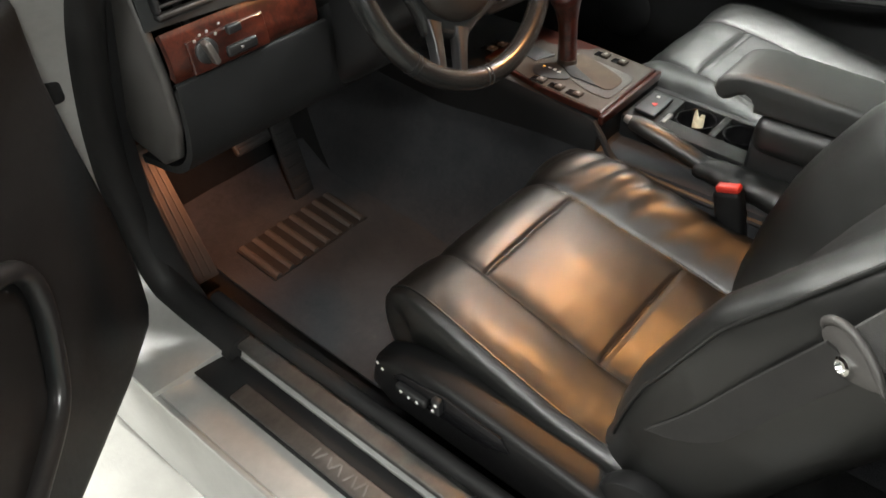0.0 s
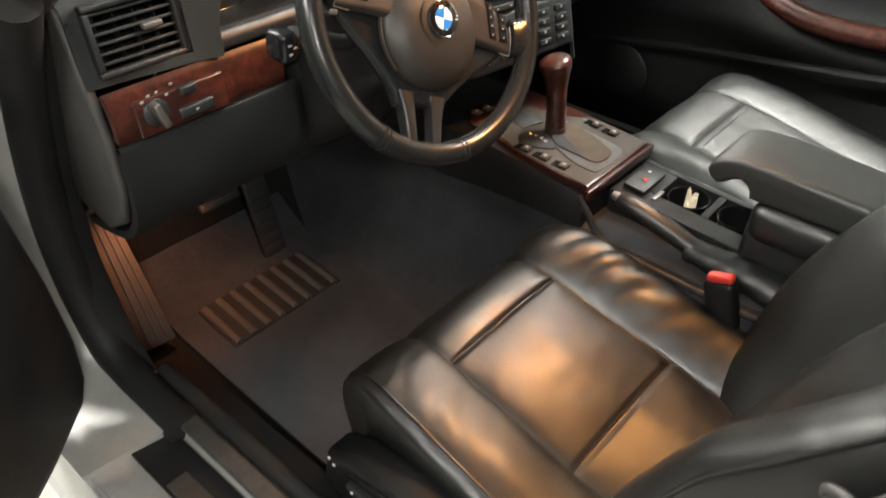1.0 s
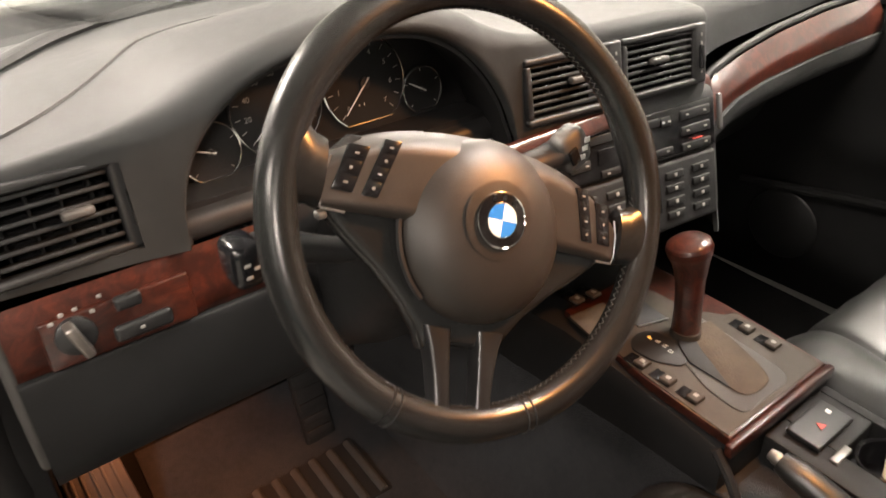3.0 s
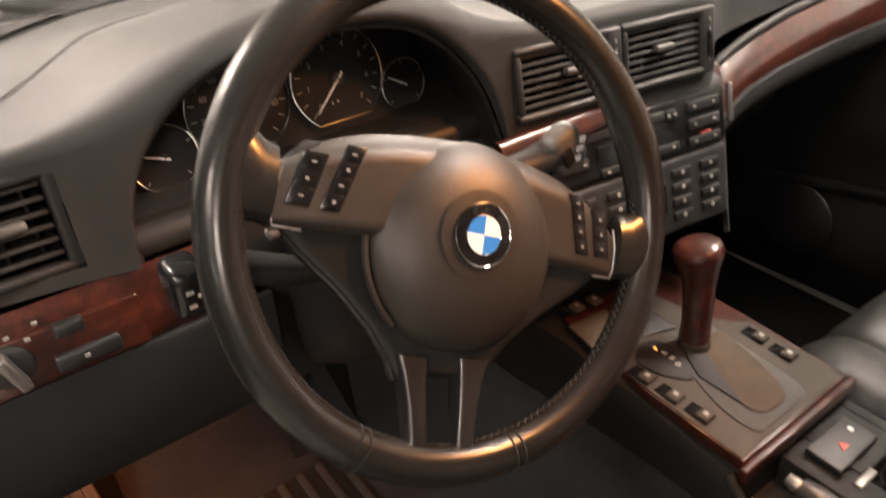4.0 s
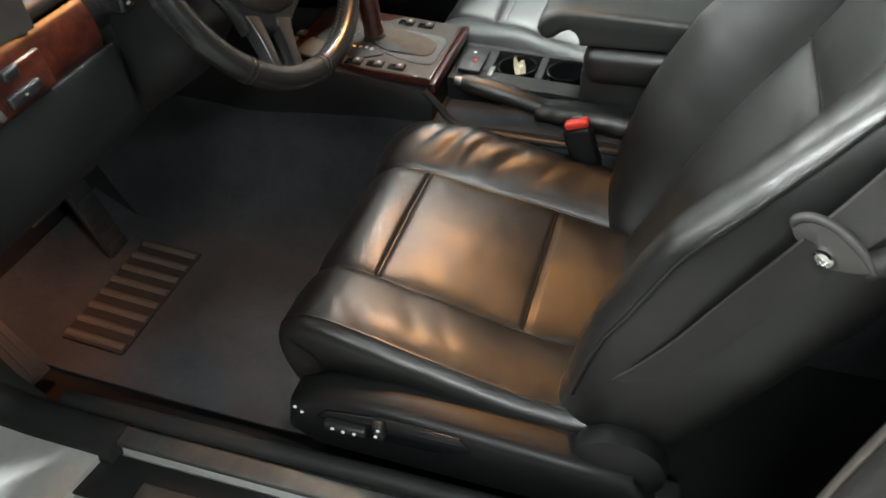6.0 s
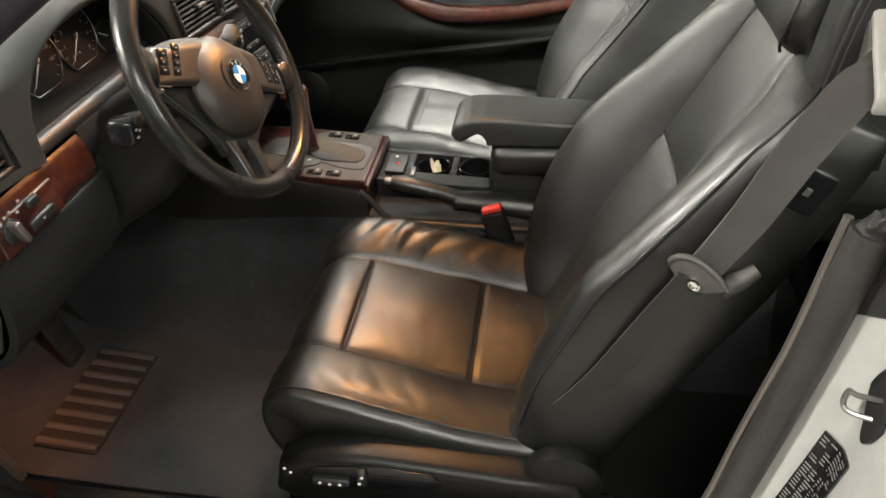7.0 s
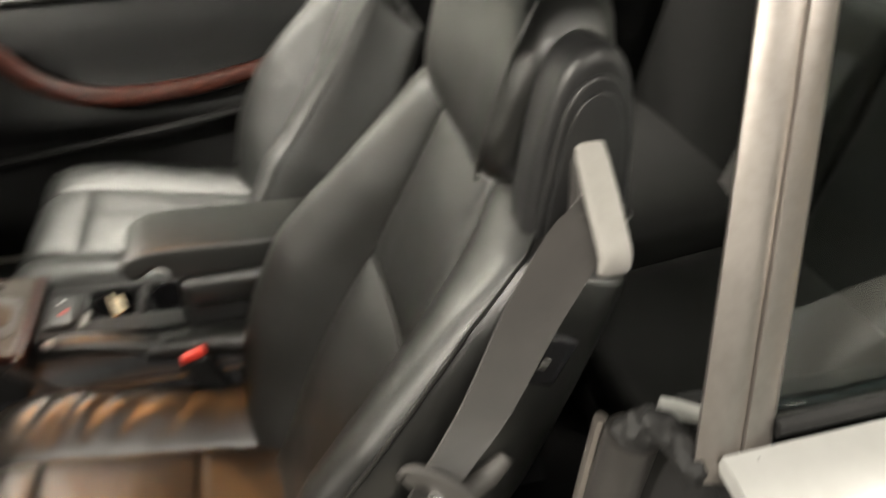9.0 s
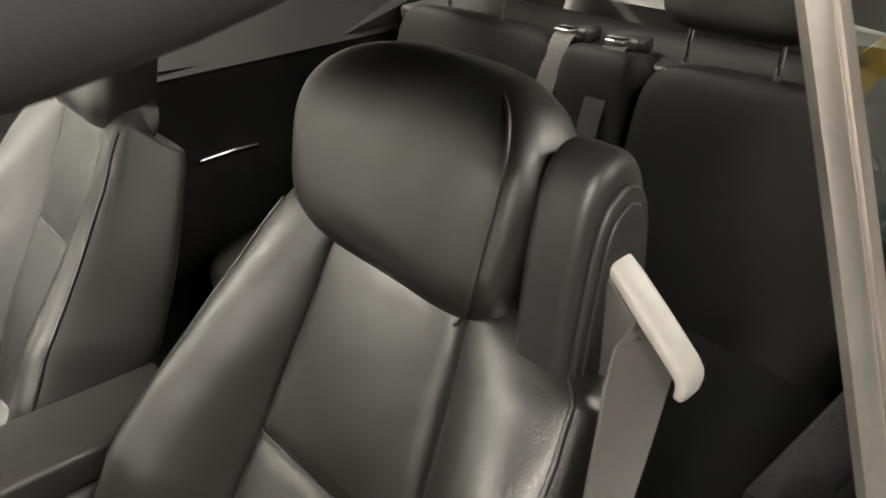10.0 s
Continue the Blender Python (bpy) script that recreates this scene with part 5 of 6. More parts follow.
# end cap towards the door
part("end_cap", prism([(-0.684, y, z) for y, z in ((0.690, 0.862), (0.668, 0.78), (0.652, 0.70), (0.652, 0.63), (0.672, 0.575), (0.72, 0.545), (0.80, 0.56), (0.83, 0.70), (0.80, 0.87))], (-0.014, 0, 0), 0.006, 3), GREY_PLASTIC, dash, "dash end cap beside the door")


def face_strip(name, rows, x0, x1, mat, label="", thick=0.012, n=20, bow=0.0):
    """A panel whose section (y, z) runs upwards, carried along x."""
    sec = spline([(0, y, z) for y, z in rows], 5)
    m = len(sec) - 1

    def fn(u, v):
        q = sec[round(v * m)]
        return (x0 + (x1 - x0) * u, q.y + bow * (2 * u - 1) ** 2, q.z)
    return part(name, sheet(fn, n, m, thick), mat, dash, label)


face_strip("knee_panel", ((0.80, 0.515), (0.70, 0.535), (0.652, 0.575), (0.634, 0.63), (0.632, 0.690), (0.637, 0.699)), -0.690, -0.43, KNEE, "black lower knee panel")
face_strip("knee_panel", ((0.80, 0.50), (0.70, 0.53), (0.655, 0.60), (0.645, 0.68), (0.655, 0.735)), -0.43, -0.15, KNEE)
face_strip("wood_trim", ((0.636, 0.700), (0.632, 0.712), (0.634, 0.735), (0.640, 0.754), (0.645, 0.763)), -0.688, -0.445, WOOD, "glossy red-brown burl wood trim")
face_strip("cluster_skirt", ((0.660, 0.700), (0.646, 0.715), (0.640, 0.735), (0.642, 0.768)), -0.445, -0.15, KNEE, "", 0.01)
face_strip("cluster_lip", ((0.653, 0.763), (0.646, 0.768), (0.645, 0.777), (0.650, 0.786), (0.660, 0.791)), -0.530, -0.172, PLASTIC, "rounded lower lip of the instrument opening", 0.006)


def vent(cx, cy, cz, w, h, lean, yaw, slats, label, knob_x=0.0):
    m = Matrix.Translation((cx, cy, cz)) @ turned(lean, 0, yaw).to_4x4()

    def put(name, bm, mat, parent, lab=""):
        bm.transform(m)
        return part(name, bm, mat, parent, lab)
    f = put("air_vent", join(rbox((0, -0.001, h / 2 + 0.004), (w + 0.016, 0.014, 0.008), 0.003), rbox((0, -0.001, -h / 2 - 0.004), (w + 0.016, 0.014, 0.008), 0.003),
                             rbox((-w / 2 - 0.004, -0.001, 0), (0.008, 0.014, h), 0.003), rbox((w / 2 + 0.011, -0.001, 0), (0.022, 0.014, h + 0.016), 0.004)), PLASTIC, dash, label)
    put("vent_back", rbox((0, 0.03, 0), (w, 0.004, h), 0), GLOSS_BLACK, f)
    for k in range(slats):
        z = -h / 2 + h * (k + 0.5) / slats
        put("slat", rbox((0, 0.006, z), (w, 0.022, 0.0042), 0.0015, turned(-14, 0, 0)), MATT, f)
    for k in range(4):
        put("fin", rbox((-w / 2 + w * (k + 0.5) / 4, 0.022, 0), (0.0025, 0.010, h), 0.0006), PLASTIC, f)
    put("vent_tab", rbox((knob_x, -0.008, 0.004), (0.026, 0.010, 0.008), 0.003), GREY_PLASTIC, f, "grey vent slider")
    put("thumb_wheel", rbox((w / 2 + 0.012, -0.008, -0.004), (0.007, 0.006, h * 0.5), 0.002), GLOSS_BLACK, f)
    for dz in (-h / 2 + 0.006, h / 2 - 0.006, h / 2 - 0.016):
        put("vent_mark", rbox((w / 2 + 0.012, -0.0085, dz), (0.0018, 0.001, 0.004 if dz > 0 else 0.0025), 0.0003), PALE, f)
    return f


vent(-0.622, 0.6620, 0.815, 0.098, 0.066, -7, 0, 6, "black slatted side vent", 0.018)
# small side outlet beside the vent
so = part("side_outlet", prism([(-0.6945, 0.668, 0.778), (-0.6795, 0.664, 0.775), (-0.6795, 0.671, 0.850), (-0.6925, 0.675, 0.842)], (0, 0.006, 0), 0.001), GLOSS_BLACK, dash, "small slatted window outlet")
for k in range(7):
    z = 0.783 + 0.0095 * k
    part("slat", tube([(-0.6935, 0.670, z - 0.002), (-0.687, 0.666 + 0.1 * (z - 0.78), z), (-0.680, 0.6645 + 0.1 * (z - 0.78), z + 0.001)], 0.0014, 6), PLASTIC, so)

# light switch unit in the wood
sw = part("light_panel", rbox((-0.600, 0.6340, 0.724), (0.125, 0.008, 0.045), 0.003, turned(-8, 0, 0)), WOOD, dash, "burl wood light switch panel")
part("switch_ring", lathe([(0.0, 0), (0.0165, 0), (0.0165, 0.005), (0.014, 0.007), (0, 0.007)], (-0.637, 0.632, 0.728), (0, -1, 0.12), 28), PLASTIC, sw)
part("light_knob", rbox((-0.637, 0.6205, 0.7285), (0.009, 0.016, 0.034), 0.003, turned(0, -18, 0)), STRIP, sw, "satin light switch handle")
part("dimmer", rbox((-0.592, 0.6275, 0.744), (0.022, 0.010, 0.012), 0.003), PLASTIC, sw)
part("fog_button", rbox((-0.585, 0.6265, 0.716), (0.050, 0.008, 0.016), 0.004), PLASTIC, sw)
for dx, dz in ((-0.652, 0.747), (-0.643, 0.752), (-0.632, 0.753), (-0.62, 0.746), (-0.612, 0.757), (-0.587, 0.717), (-0.630, 0.711)):
    part("switch_mark", rbox((dx, 0.6225 if dz < 0.73 else 0.6275, dz), (0.0042, 0.0014, 0.0034), 0.0006), PALE, sw)

# instrument binnacle
FY = 0.70
back = [(-0.548, 0.75), (-0.55, 0.79), (-0.535, 0.855), (-0.49, 0.905), (-0.42, 0.928), (-0.345, 0.935), (-0.27, 0.93), (-0.205, 0.905), (-0.160, 0.855), (-0.15, 0.79), (-0.155, 0.75)]
part("cluster_face", prism([(x, FY + (z - 0.83) * 0.12, z) for x, z in back], (0, 0.01, 0)), MATT, dash, "black instrument face")
cols = [OPX - OPH * math.cos(math.pi * k / 50) for k in range(51)]


def hood_pt(u, v):
    x = cols[round(u * 50)]
    front = Vector(skin_pt(x, 0.0)) + Vector((0, 0.004, 0))
    xb = OPX + (x - OPX) * 1.09
    zb = OPZ - 0.012 + (arch(x) - OPZ) * 1.03 + 0.01
    return front.lerp(Vector((xb, FY + 0.004 + (zb - 0.83) * 0.12, zb)), v)


part("cluster_hood", sheet(hood_pt, 50, 8, 0.004), PLASTIC, dash, "dark hood around the instruments")
part("cluster_sill", sheet(lambda u, v: (-0.530 + 0.358 * u, 0.702 - 0.044 * v, 0.792 - 0.002 * v), 12, 4, 0.006), PLASTIC, dash)


def gauge(cx, cz, r, needle, flat, ticks, nums, label):
    y = FY + (cz - 0.83) * 0.12 - 0.004
    tilt = Vector((0, 0.12, 1)).normalized()
    rt = Vector((1, 0, 0))
    out = Vector((0, -1, 0.12)).normalized()
    c = Vector((cx, y, cz))

    def G(a, rad, lift=0.0):
        return c + (rt * math.cos(a) + tilt * math.sin(a)) * rad + out * lift
    g = part("gauge", lathe([(0, -0.004), (r * 0.99, -0.004), (r * 0.99, 0.0), (0, 0.0)], c, out, 40), MATT, dash, label)
    arc = [G(a, r, 0.002) for a in np.linspace(radians(-90 + flat), radians(270 - flat), 60)]
    part("bezel", tube(arc, 0.0011, 6, True), CHROME, g, "thin chrome ring")
    for k in range(ticks):
        a = radians(225 - 270 * k / (ticks - 1))
        part("tick", tube([G(a, r * 0.80, 0.001), G(a, r * 0.92, 0.001)], 0.0005, 4), PALE, g)
    for k, s in enumerate(nums):
        a = radians(225 - 270 * k / (len(nums) - 1))
        if s:
            letters(s, G(a, r * 0.66, 0.0012), rt, tilt, r * 0.16, PALE, g)
    a = radians(needle)
    part("needle", tube([G(a + math.pi, r * 0.15, 0.003), G(a, r * 0.8, 0.003)], [0.0012, 0.0005], 5), WHITE_INK, g, "pale needle")
    part("needle_cap", lathe([(0, 0), (r * 0.12, 0), (r * 0.12, 0.003), (0, 0.004)], c, out, 16), PLASTIC, g)
    return g


gauge(-0.475, 0.822, 0.029, 160, 30, 5, (), "round fuel gauge in a chrome ring")
gauge(-0.402, 0.848, 0.048, 225, 34, 15, ("", "20", "40", "60", "80", "100", "120", "140", ""), "speedometer in a chrome ring")
g2 = gauge(-0.302, 0.848, 0.048, 226, 34, 15, ("0", "1", "2", "3", "4", "5", "6", "7"), "rev counter in a chrome ring")
gauge(-0.231, 0.826, 0.025, 150, 30, 5, (), "round temperature gauge in a chrome ring")
for k in range(6):
    part("tick", rbox((-0.317 + 0.006 * k, FY - 0.004, 0.822 + 0.004 * math.sin(k)), (0.0012, 0.001, 0.005), 0.0002), WHITE_INK, g2)

# centre stack, turned a little towards the driver
YAW = -7
CS = Matrix.Translation((0.0, 0.562, 0.69)) @ turned(-14, 0, YAW).to_4x4()


def cs(name, bm, mat, parent, label=""):
    bm.transform(CS)
    return part(name, bm, mat, parent, label)


block = cs("centre_panel", rbox((-0.006, 0.045, 0.010), (0.285, 0.09, 0.170), 0.016), MATT, dash, "black centre panel")
radio = cs("radio", rbox((-0.005, 0.0, 0.048), (0.252, 0.012, 0.062), 0.004), GLOSS_BLACK, dash, "black radio with grey keys")
cs("cassette_slot", rbox((-0.03, -0.007, 0.066), (0.11, 0.003, 0.010), 0.001), PLASTIC, radio)
cs("display", rbox((-0.035, -0.007, 0.045), (0.075, 0.002, 0.018), 0.001), GLOSS_BLACK, radio)
clim = cs("climate_panel", rbox((-0.005, 0.0, -0.030), (0.252, 0.012, 0.088), 0.006), MATT, dash, "black climate control panel")
keys = [(0.085, 0.066, 0.05, 0.012), (0.085, 0.046, 0.05, 0.012), (0.085, 0.026, 0.05, 0.010), (0.035, 0.064, 0.016, 0.012), (-0.10, 0.064, 0.03, 0.012), (-0.10, 0.040, 0.03, 0.012), (0.02, 0.028, 0.05, 0.009), (-0.045, 0.024, 0.05, 0.009)]
for x, z, w, h in keys:
    k = cs("radio_key", rbox((x, -0.0062, z), (w, 0.0040, h), 0.0015), MATT, radio)
    for dx in (-0.3, 0.3):
        cs("key_mark", rbox((x + dx * w, -0.0087, z), (0.0045, 0.0008, 0.0022), 0.0002), PALE, k)
for z in (-0.004, -0.021, -0.038, -0.055):
    for x in (0.045, 0.090, -0.05, -0.095):
        k = cs("climate_key", rbox((x, -0.0062, z), (0.030, 0.0040, 0.010), 0.0015), MATT, clim)
        cs("key_mark", rbox((x, -0.0087, z), (0.005, 0.0008, 0.0045), 0.0004), PALE, k)
cs("stack_trim", rbox((0.1285, -0.006, 0.058), (0.007, 0.006, 0.046), 0.002), SATIN, dash, "bright upright strip beside the radio")
cs("climate_display", rbox((-0.005, -0.007, -0.03), (0.05, 0.002, 0.035), 0.001), GLOSS_BLACK, clim)
cs("red_mark", rbox((0.085, -0.0088, 0.034), (0.016, 0.001, 0.0012), 0.0002), RED, radio)
face_strip("centre_wood", ((0.585, 0.764), (0.5765, 0.767), (0.5835, 0.783), (0.592, 0.784)), -0.20, 0.140, WOOD, "burl wood strip under the vents", 0.01)
vent(-0.105, 0.598, 0.826, 0.103, 0.056, -10, YAW, 7, "black slatted centre vent", 0.01)
vent(0.029, 0.583, 0.825, 0.103, 0.056, -10, YAW, 7, "black slatted centre vent", -0.005)


# passenger side: a leaf of wood sweeping outwards between the dash cover and a padded roll
WOOD_LOW = [(0.155, 0.700), (0.17, 0.712), (0.19, 0.723), (0.22, 0.733), (0.30, 0.741), (0.45, 0.742), (0.69, 0.735)]
WOOD_TOP = [(0.155, 0.742), (0.17, 0.756), (0.19, 0.767), (0.25, 0.780), (0.35, 0.791), (0.50, 0.796), (0.69, 0.792)]


def leaf(u, v):
    x = 0.155 + 0.535 * u ** 1.3
    lo, hi = lerp(WOOD_LOW, x), lerp(WOOD_TOP, x)
    return (x, 0.582 + 0.035 * u + 0.022 * v - 0.007 * math.sin(math.pi * v), lo + (hi - lo) * v)


part("passenger_wood", sheet(leaf, 40, 10, 0.010), WOOD, dash, "glossy burl wood leaf on the passenger side")
# Solid black strip drawn for the shadow under the overhanging dash cover.
part("wood_gap", tube([Vector(leaf(u, 1.0)) + Vector((0, 0.006, 0.005)) for u in np.linspace(0, 1, 24)], 0.0055, 8), MATT, dash, "dark strip for the shadow groove above the wood leaf")


def cheek(u, v):
    z = 0.775 - 0.19 * v
    a = u * math.pi / 2
    return (0.142 + 0.05 * math.sin(a) - 0.02 * v, 0.590 - 0.060 * v + 0.16 * (1 - math.cos(a)) + 0.02 * u, z)


part("stack_cheek", sheet(cheek, 12, 12, 0.006), DASH, dash, "grey rounded cheek beside the centre panel")


def under(u, v):
    a = v * 1.9
    x, y, z = leaf(u, 0.0)
    return (x + 0.004 * v, y - 0.004 + 0.085 * (1 - math.cos(a)) ** 1.3, z - 0.002 - 0.064 * math.sin(min(a, math.pi / 2)) - 0.02 * max(0, a - math.pi / 2))


part("passenger_roll", sheet(under, 30, 14, -0.008), DASH, dash, "grey padded roll under the wood band")
part("passenger_lower", sheet(lambda u, v: (0.150 + 0.54 * u, 0.72 + 0.05 * u + 0.06 * (1 - v) ** 2, 0.50 + 0.19 * v), 16, 8, 0.012), PLASTIC, dash, "dark glove box lid")

# ---------------------------------------------------------------- centre console
con = thing("centre_console", (0, 0.2, 0.14), "black centre console with wood shifter surround and cup holders", "console")
CONS = [(0.95, 0.50, 0.112), (0.66, 0.50, 0.112), (0.58, 0.505, 0.110), (0.46, 0.492, 0.108), (0.335, 0.474, 0.108)]


def con_ring(y, top, half, low=0.31, flare=0.012):
    r = 0.012
    pts = [(-half - flare, low), (-half - flare * 0.5, low + (top - low) * 0.5), (-half - 0.004, top - 0.03), (-half, top - r), (-half + r * 0.3, top - r * 0.3), (-half + r, top)]
    pts += [(-x, z) for x, z in reversed(pts)]
    return [(x, y, z) for x, z in pts]


TUN = [(-0.112, 0.42), (-0.128, 0.37), (-0.145, 0.30), (-0.17, 0.22), (-0.205, 0.165), (-0.25, 0.135)]
tun = [p.copy() for p in spline([(x, 0, z) for x, z in TUN], 4)]
tunnel_ring = tun + [Vector((-q.x, 0, q.z)) for q in reversed(tun)]
part("tunnel_carpet", loft([[(q.x * (1 + 0.25 * max(0, y - 0.7)), y, q.z) for q in tunnel_ring] for y in (-0.45, 0.0, 0.4, 0.7, 0.95, 1.15)]), MAT, con, "dark carpet over the tunnel")
part("console_front", loft([con_ring(*c) for c in CONS]), MATT, con, "dark grey console side")
REARC = [(0.333, 0.425, 0.112), (0.30, 0.405, 0.113), (0.25, 0.400, 0.112), (0.1, 0.396, 0.110), (-0.28, 0.392, 0.108)]
part("console_rear", loft([con_ring(*c) for c in REARC]), PLASTIC, con, "black lower console")
part("console_rim", tube(spline([(-0.112, 0.345, 0.478), (-0.115, 0.322, 0.455), (-0.117, 0.30, 0.428), (-0.118, 0.26, 0.416), (-0.117, 0.10, 0.408), (-0.114, -0.1, 0.404)], 5), 0.006, 8), PLASTIC, con)
# shifter surround: a wooden plate around a grey gate
SL = 0.08


def cpt(x, y, lift=0.0):
    return Vector((x, y, 0.482 + SL * (y - 0.335) + lift))


surround = [(-0.100, 0.338), (0.096, 0.338), (0.098, 0.46), (0.092, 0.60), (-0.085, 0.60), (-0.101, 0.46)]
part("console_lip", rbox((-0.002, 0.3335, 0.4805), (0.212, 0.010, 0.017), 0.0025), WOOD, con, "dark wood lip behind the shifter surround")
part("shifter_surround", prism([cpt(x, y, -0.004) for x, y in surround], (0, 0, 0.014), 0.0012, 2), WOOD, con, "dark burl wood shifter surround")
veneer = [(-0.0988, 0.3405), (0.086, 0.3405), (0.092, 0.350), (0.092, 0.46), (0.074, 0.468), (0.050, 0.50), (0.040, 0.56), (-0.02, 0.572), (-0.06, 0.560), (-0.085, 0.535), (-0.0985, 0.48)]
gp = part("gate_plate", prism([cpt(x, y, 0.0085) for x, y in veneer], (0, 0, 0.003), 0.0012, 2), GATE, con, "brown-grey satin gate plate")
insert = spline([(x, y, 0) for x, y in ((-0.044, 0.440), (-0.058, 0.400), (-0.061, 0.370), (-0.056, 0.350), (-0.034, 0.3475), (0.0, 0.3475), (0.026, 0.3485), (0.039, 0.362), (0.042, 0.40), (0.044, 0.480))], 4)
part("gate_insert", prism([cpt(q.x, q.y, 0.0105) for q in insert], (0, 0, 0.0028), 0.001, 2), BELT, gp, "grey rounded insert round the lever")
shut = spline([(x, y, 0) for x, y in ((0.012, 0.477), (-0.012, 0.440), (-0.037, 0.384), (-0.029, 0.361), (0.002, 0.3585), (0.018, 0.370), (0.034, 0.415), (0.046, 0.468))], 4)
part("gate_boot", prism([cpt(q.x, q.y, 0.0128) for q in shut], (0, 0, 0.0024), 0.001, 2), SHUTTER, gp, "worn brown shutter under the lever")
part("gate_slot", prism([cpt(x, y, 0.0142) for x, y in ((0.014, 0.484), (-0.006, 0.486), (-0.029, 0.458), (-0.0415, 0.435), (-0.0385, 0.380), (-0.012, 0.438))], (0, 0, 0.0018), 0.0006), MATT, gp, "dark slot beside the lever")
part("gate_recess", prism([cpt(x, y, 0.0108) for x, y in ((0.012, 0.552), (0.007, 0.505), (-0.036, 0.517), (-0.030, 0.553))], (0, 0, 0.0022), 0.001), MATT, gp, "dark recess ahead of the lever")
part("recess_edge", tube([cpt(-0.037, 0.517, 0.0135), cpt(0.007, 0.5045, 0.0135)], 0.0012, 6), SATIN, gp, "bright edge of the recess")
ring = spline([(x, y, 0) for x, y in ((-0.064, 0.506), (-0.0445, 0.509), (-0.027, 0.498), (-0.024, 0.470), (-0.034, 0.445), (-0.050, 0.4385), (-0.062, 0.450), (-0.072, 0.466), (-0.0755, 0.492), (-0.064, 0.506))], 4)[:-1]
ind = part("gear_indicator", prism([cpt(q.x, q.y, 0.0105) for q in ring], (0, 0, 0.0035), 0.0014, 2), MATT, gp, "dark rounded gear indicator")
for k, ch in enumerate("PRND"):
    letters(ch, cpt((-0.0425, -0.0405, -0.0400, -0.0425)[k], 0.4935 - 0.0107 * k, 0.0143), (1, 0.1, 0), (-0.1, 1, 0), 0.009, AMBER_MARK if k == 0 else WHITE_INK, ind, "gear_letter")


def rocker(x, y, mark, lift=0.0):
    """A small rocker key at the near end of its dark slot."""
    slot = part("console_button", rbox(cpt(x, y + 0.006, 0.0118 + lift), (0.0185, 0.030, 0.002), 0.0008), GLOSS_BLACK, con, "black console button with pale mark")
    key = part("rocker", rbox(cpt(x + 0.0005, y - 0.001, 0.0142 + lift), (0.0165, 0.016, 0.006), 0.0022), GATE, slot)
    part("button_lens", rbox(cpt(x + 0.001, y - 0.001, 0.0174 + lift), (0.0055, 0.0058, 0.0008), 0.0003), mark, key)


for x, y in ((-0.0875, 0.471), (-0.0855, 0.434), (-0.0835, 0.397)):
    rocker(x, y, PALE)
for x, y in ((0.0715, 0.432), (0.0705, 0.395)):
    rocker(x, y, PALE)
for x, y in ((-0.067, 0.598), (-0.040, 0.594)):
    rocker(x, y, LABEL_INK, 0.006)
part("ashtray_lid", prism([cpt(x, y, 0.0085) for x, y in ((-0.100, 0.536), (-0.045, 0.548), (-0.034, 0.580), (-0.094, 0.586))], (0, 0, 0.006), 0.003, 2), SHUTTER, con, "bronze-brown ashtray lid")
# rear tray with switches and cup holders


def deck(x0, x1, y0, y1):
    def z(y):
        return 0.448 + 0.014 * (y - 0.10) / 0.232
    return prism([(x0, y1, z(y1)), (x1, y1, z(y1)), (x1, y0, z(y0)), (x0, y0, z(y0))], (0, 0, -0.045), 0.003, 2)


part("tray_deck", join(deck(-0.035, 0.007, 0.10, 0.332), deck(0.083, 0.098, 0.10, 0.332), deck(0.007, 0.083, 0.264, 0.332), deck(0.007, 0.083, 0.173, 0.187), rbox((0.045, 0.2, 0.413), (0.08, 0.2, 0.006), 0.001)), MATT, con, "black tray with two cup wells")
hz = part("hazard_panel", rbox((0.022, 0.298, 0.466), (0.075, 0.040, 0.006), 0.002, turned(4, 0, 0)), PLASTIC, con, "hazard switch and lock button")
part("hazard_mark", prism([(0.011, 0.291, 0.4695), (0.023, 0.291, 0.4695), (0.017, 0.300, 0.4699)], (0, 0, 0.001)), RED, hz)
part("lock_mark", rbox((0.046, 0.302, 0.4695), (0.006, 0.006, 0.0016), 0.0006), WHITE_INK, hz)


def cup(x, y, r):
    c = part("cup_holder", lathe([(r * 0.85, -0.03), (r, 0.001), (r + 0.003, 0.003), (r + 0.001, 0.004), (r - 0.002, 0.002), (r * 0.8, -0.028), (0, -0.029)], (x, y, 0.4490), (0, 0.03, 1), 32), GLOSS_BLACK, con, "round black cup holder")
    return c


cup(0.045, 0.225, 0.034)
cup(0.045, 0.135, 0.034)
part("coin_tray", rbox((0.004, 0.262, 0.458), (0.034, 0.010, 0.006), 0.002), SATIN, con, "bright strip in the tray")
note = thing("paper_scrap", (0.049, 0.216, 0.455), "crumpled cream paper scrap lying in the cup holder", "paper")
part("paper", sheet(lambda u, v: (0.034 + 0.028 * u, 0.206 + 0.020 * v + 0.010 * u, 0.436 + 0.012 * noise.noise((u * 3, v * 3, 9)) + 0.018 * u), 8, 6, 0.001), CREAM, note)

# handbrake
hb = thing("handbrake", (-0.07, 0.12, 0.42), "black leather handbrake lever with wrinkled gaiter", "handbrake")
lev = spline([(-0.078, 0.290, 0.482), (-0.077, 0.25, 0.475), (-0.074, 0.20, 0.460), (-0.070, 0.15, 0.442), (-0.070, 0.10, 0.430)], 6)
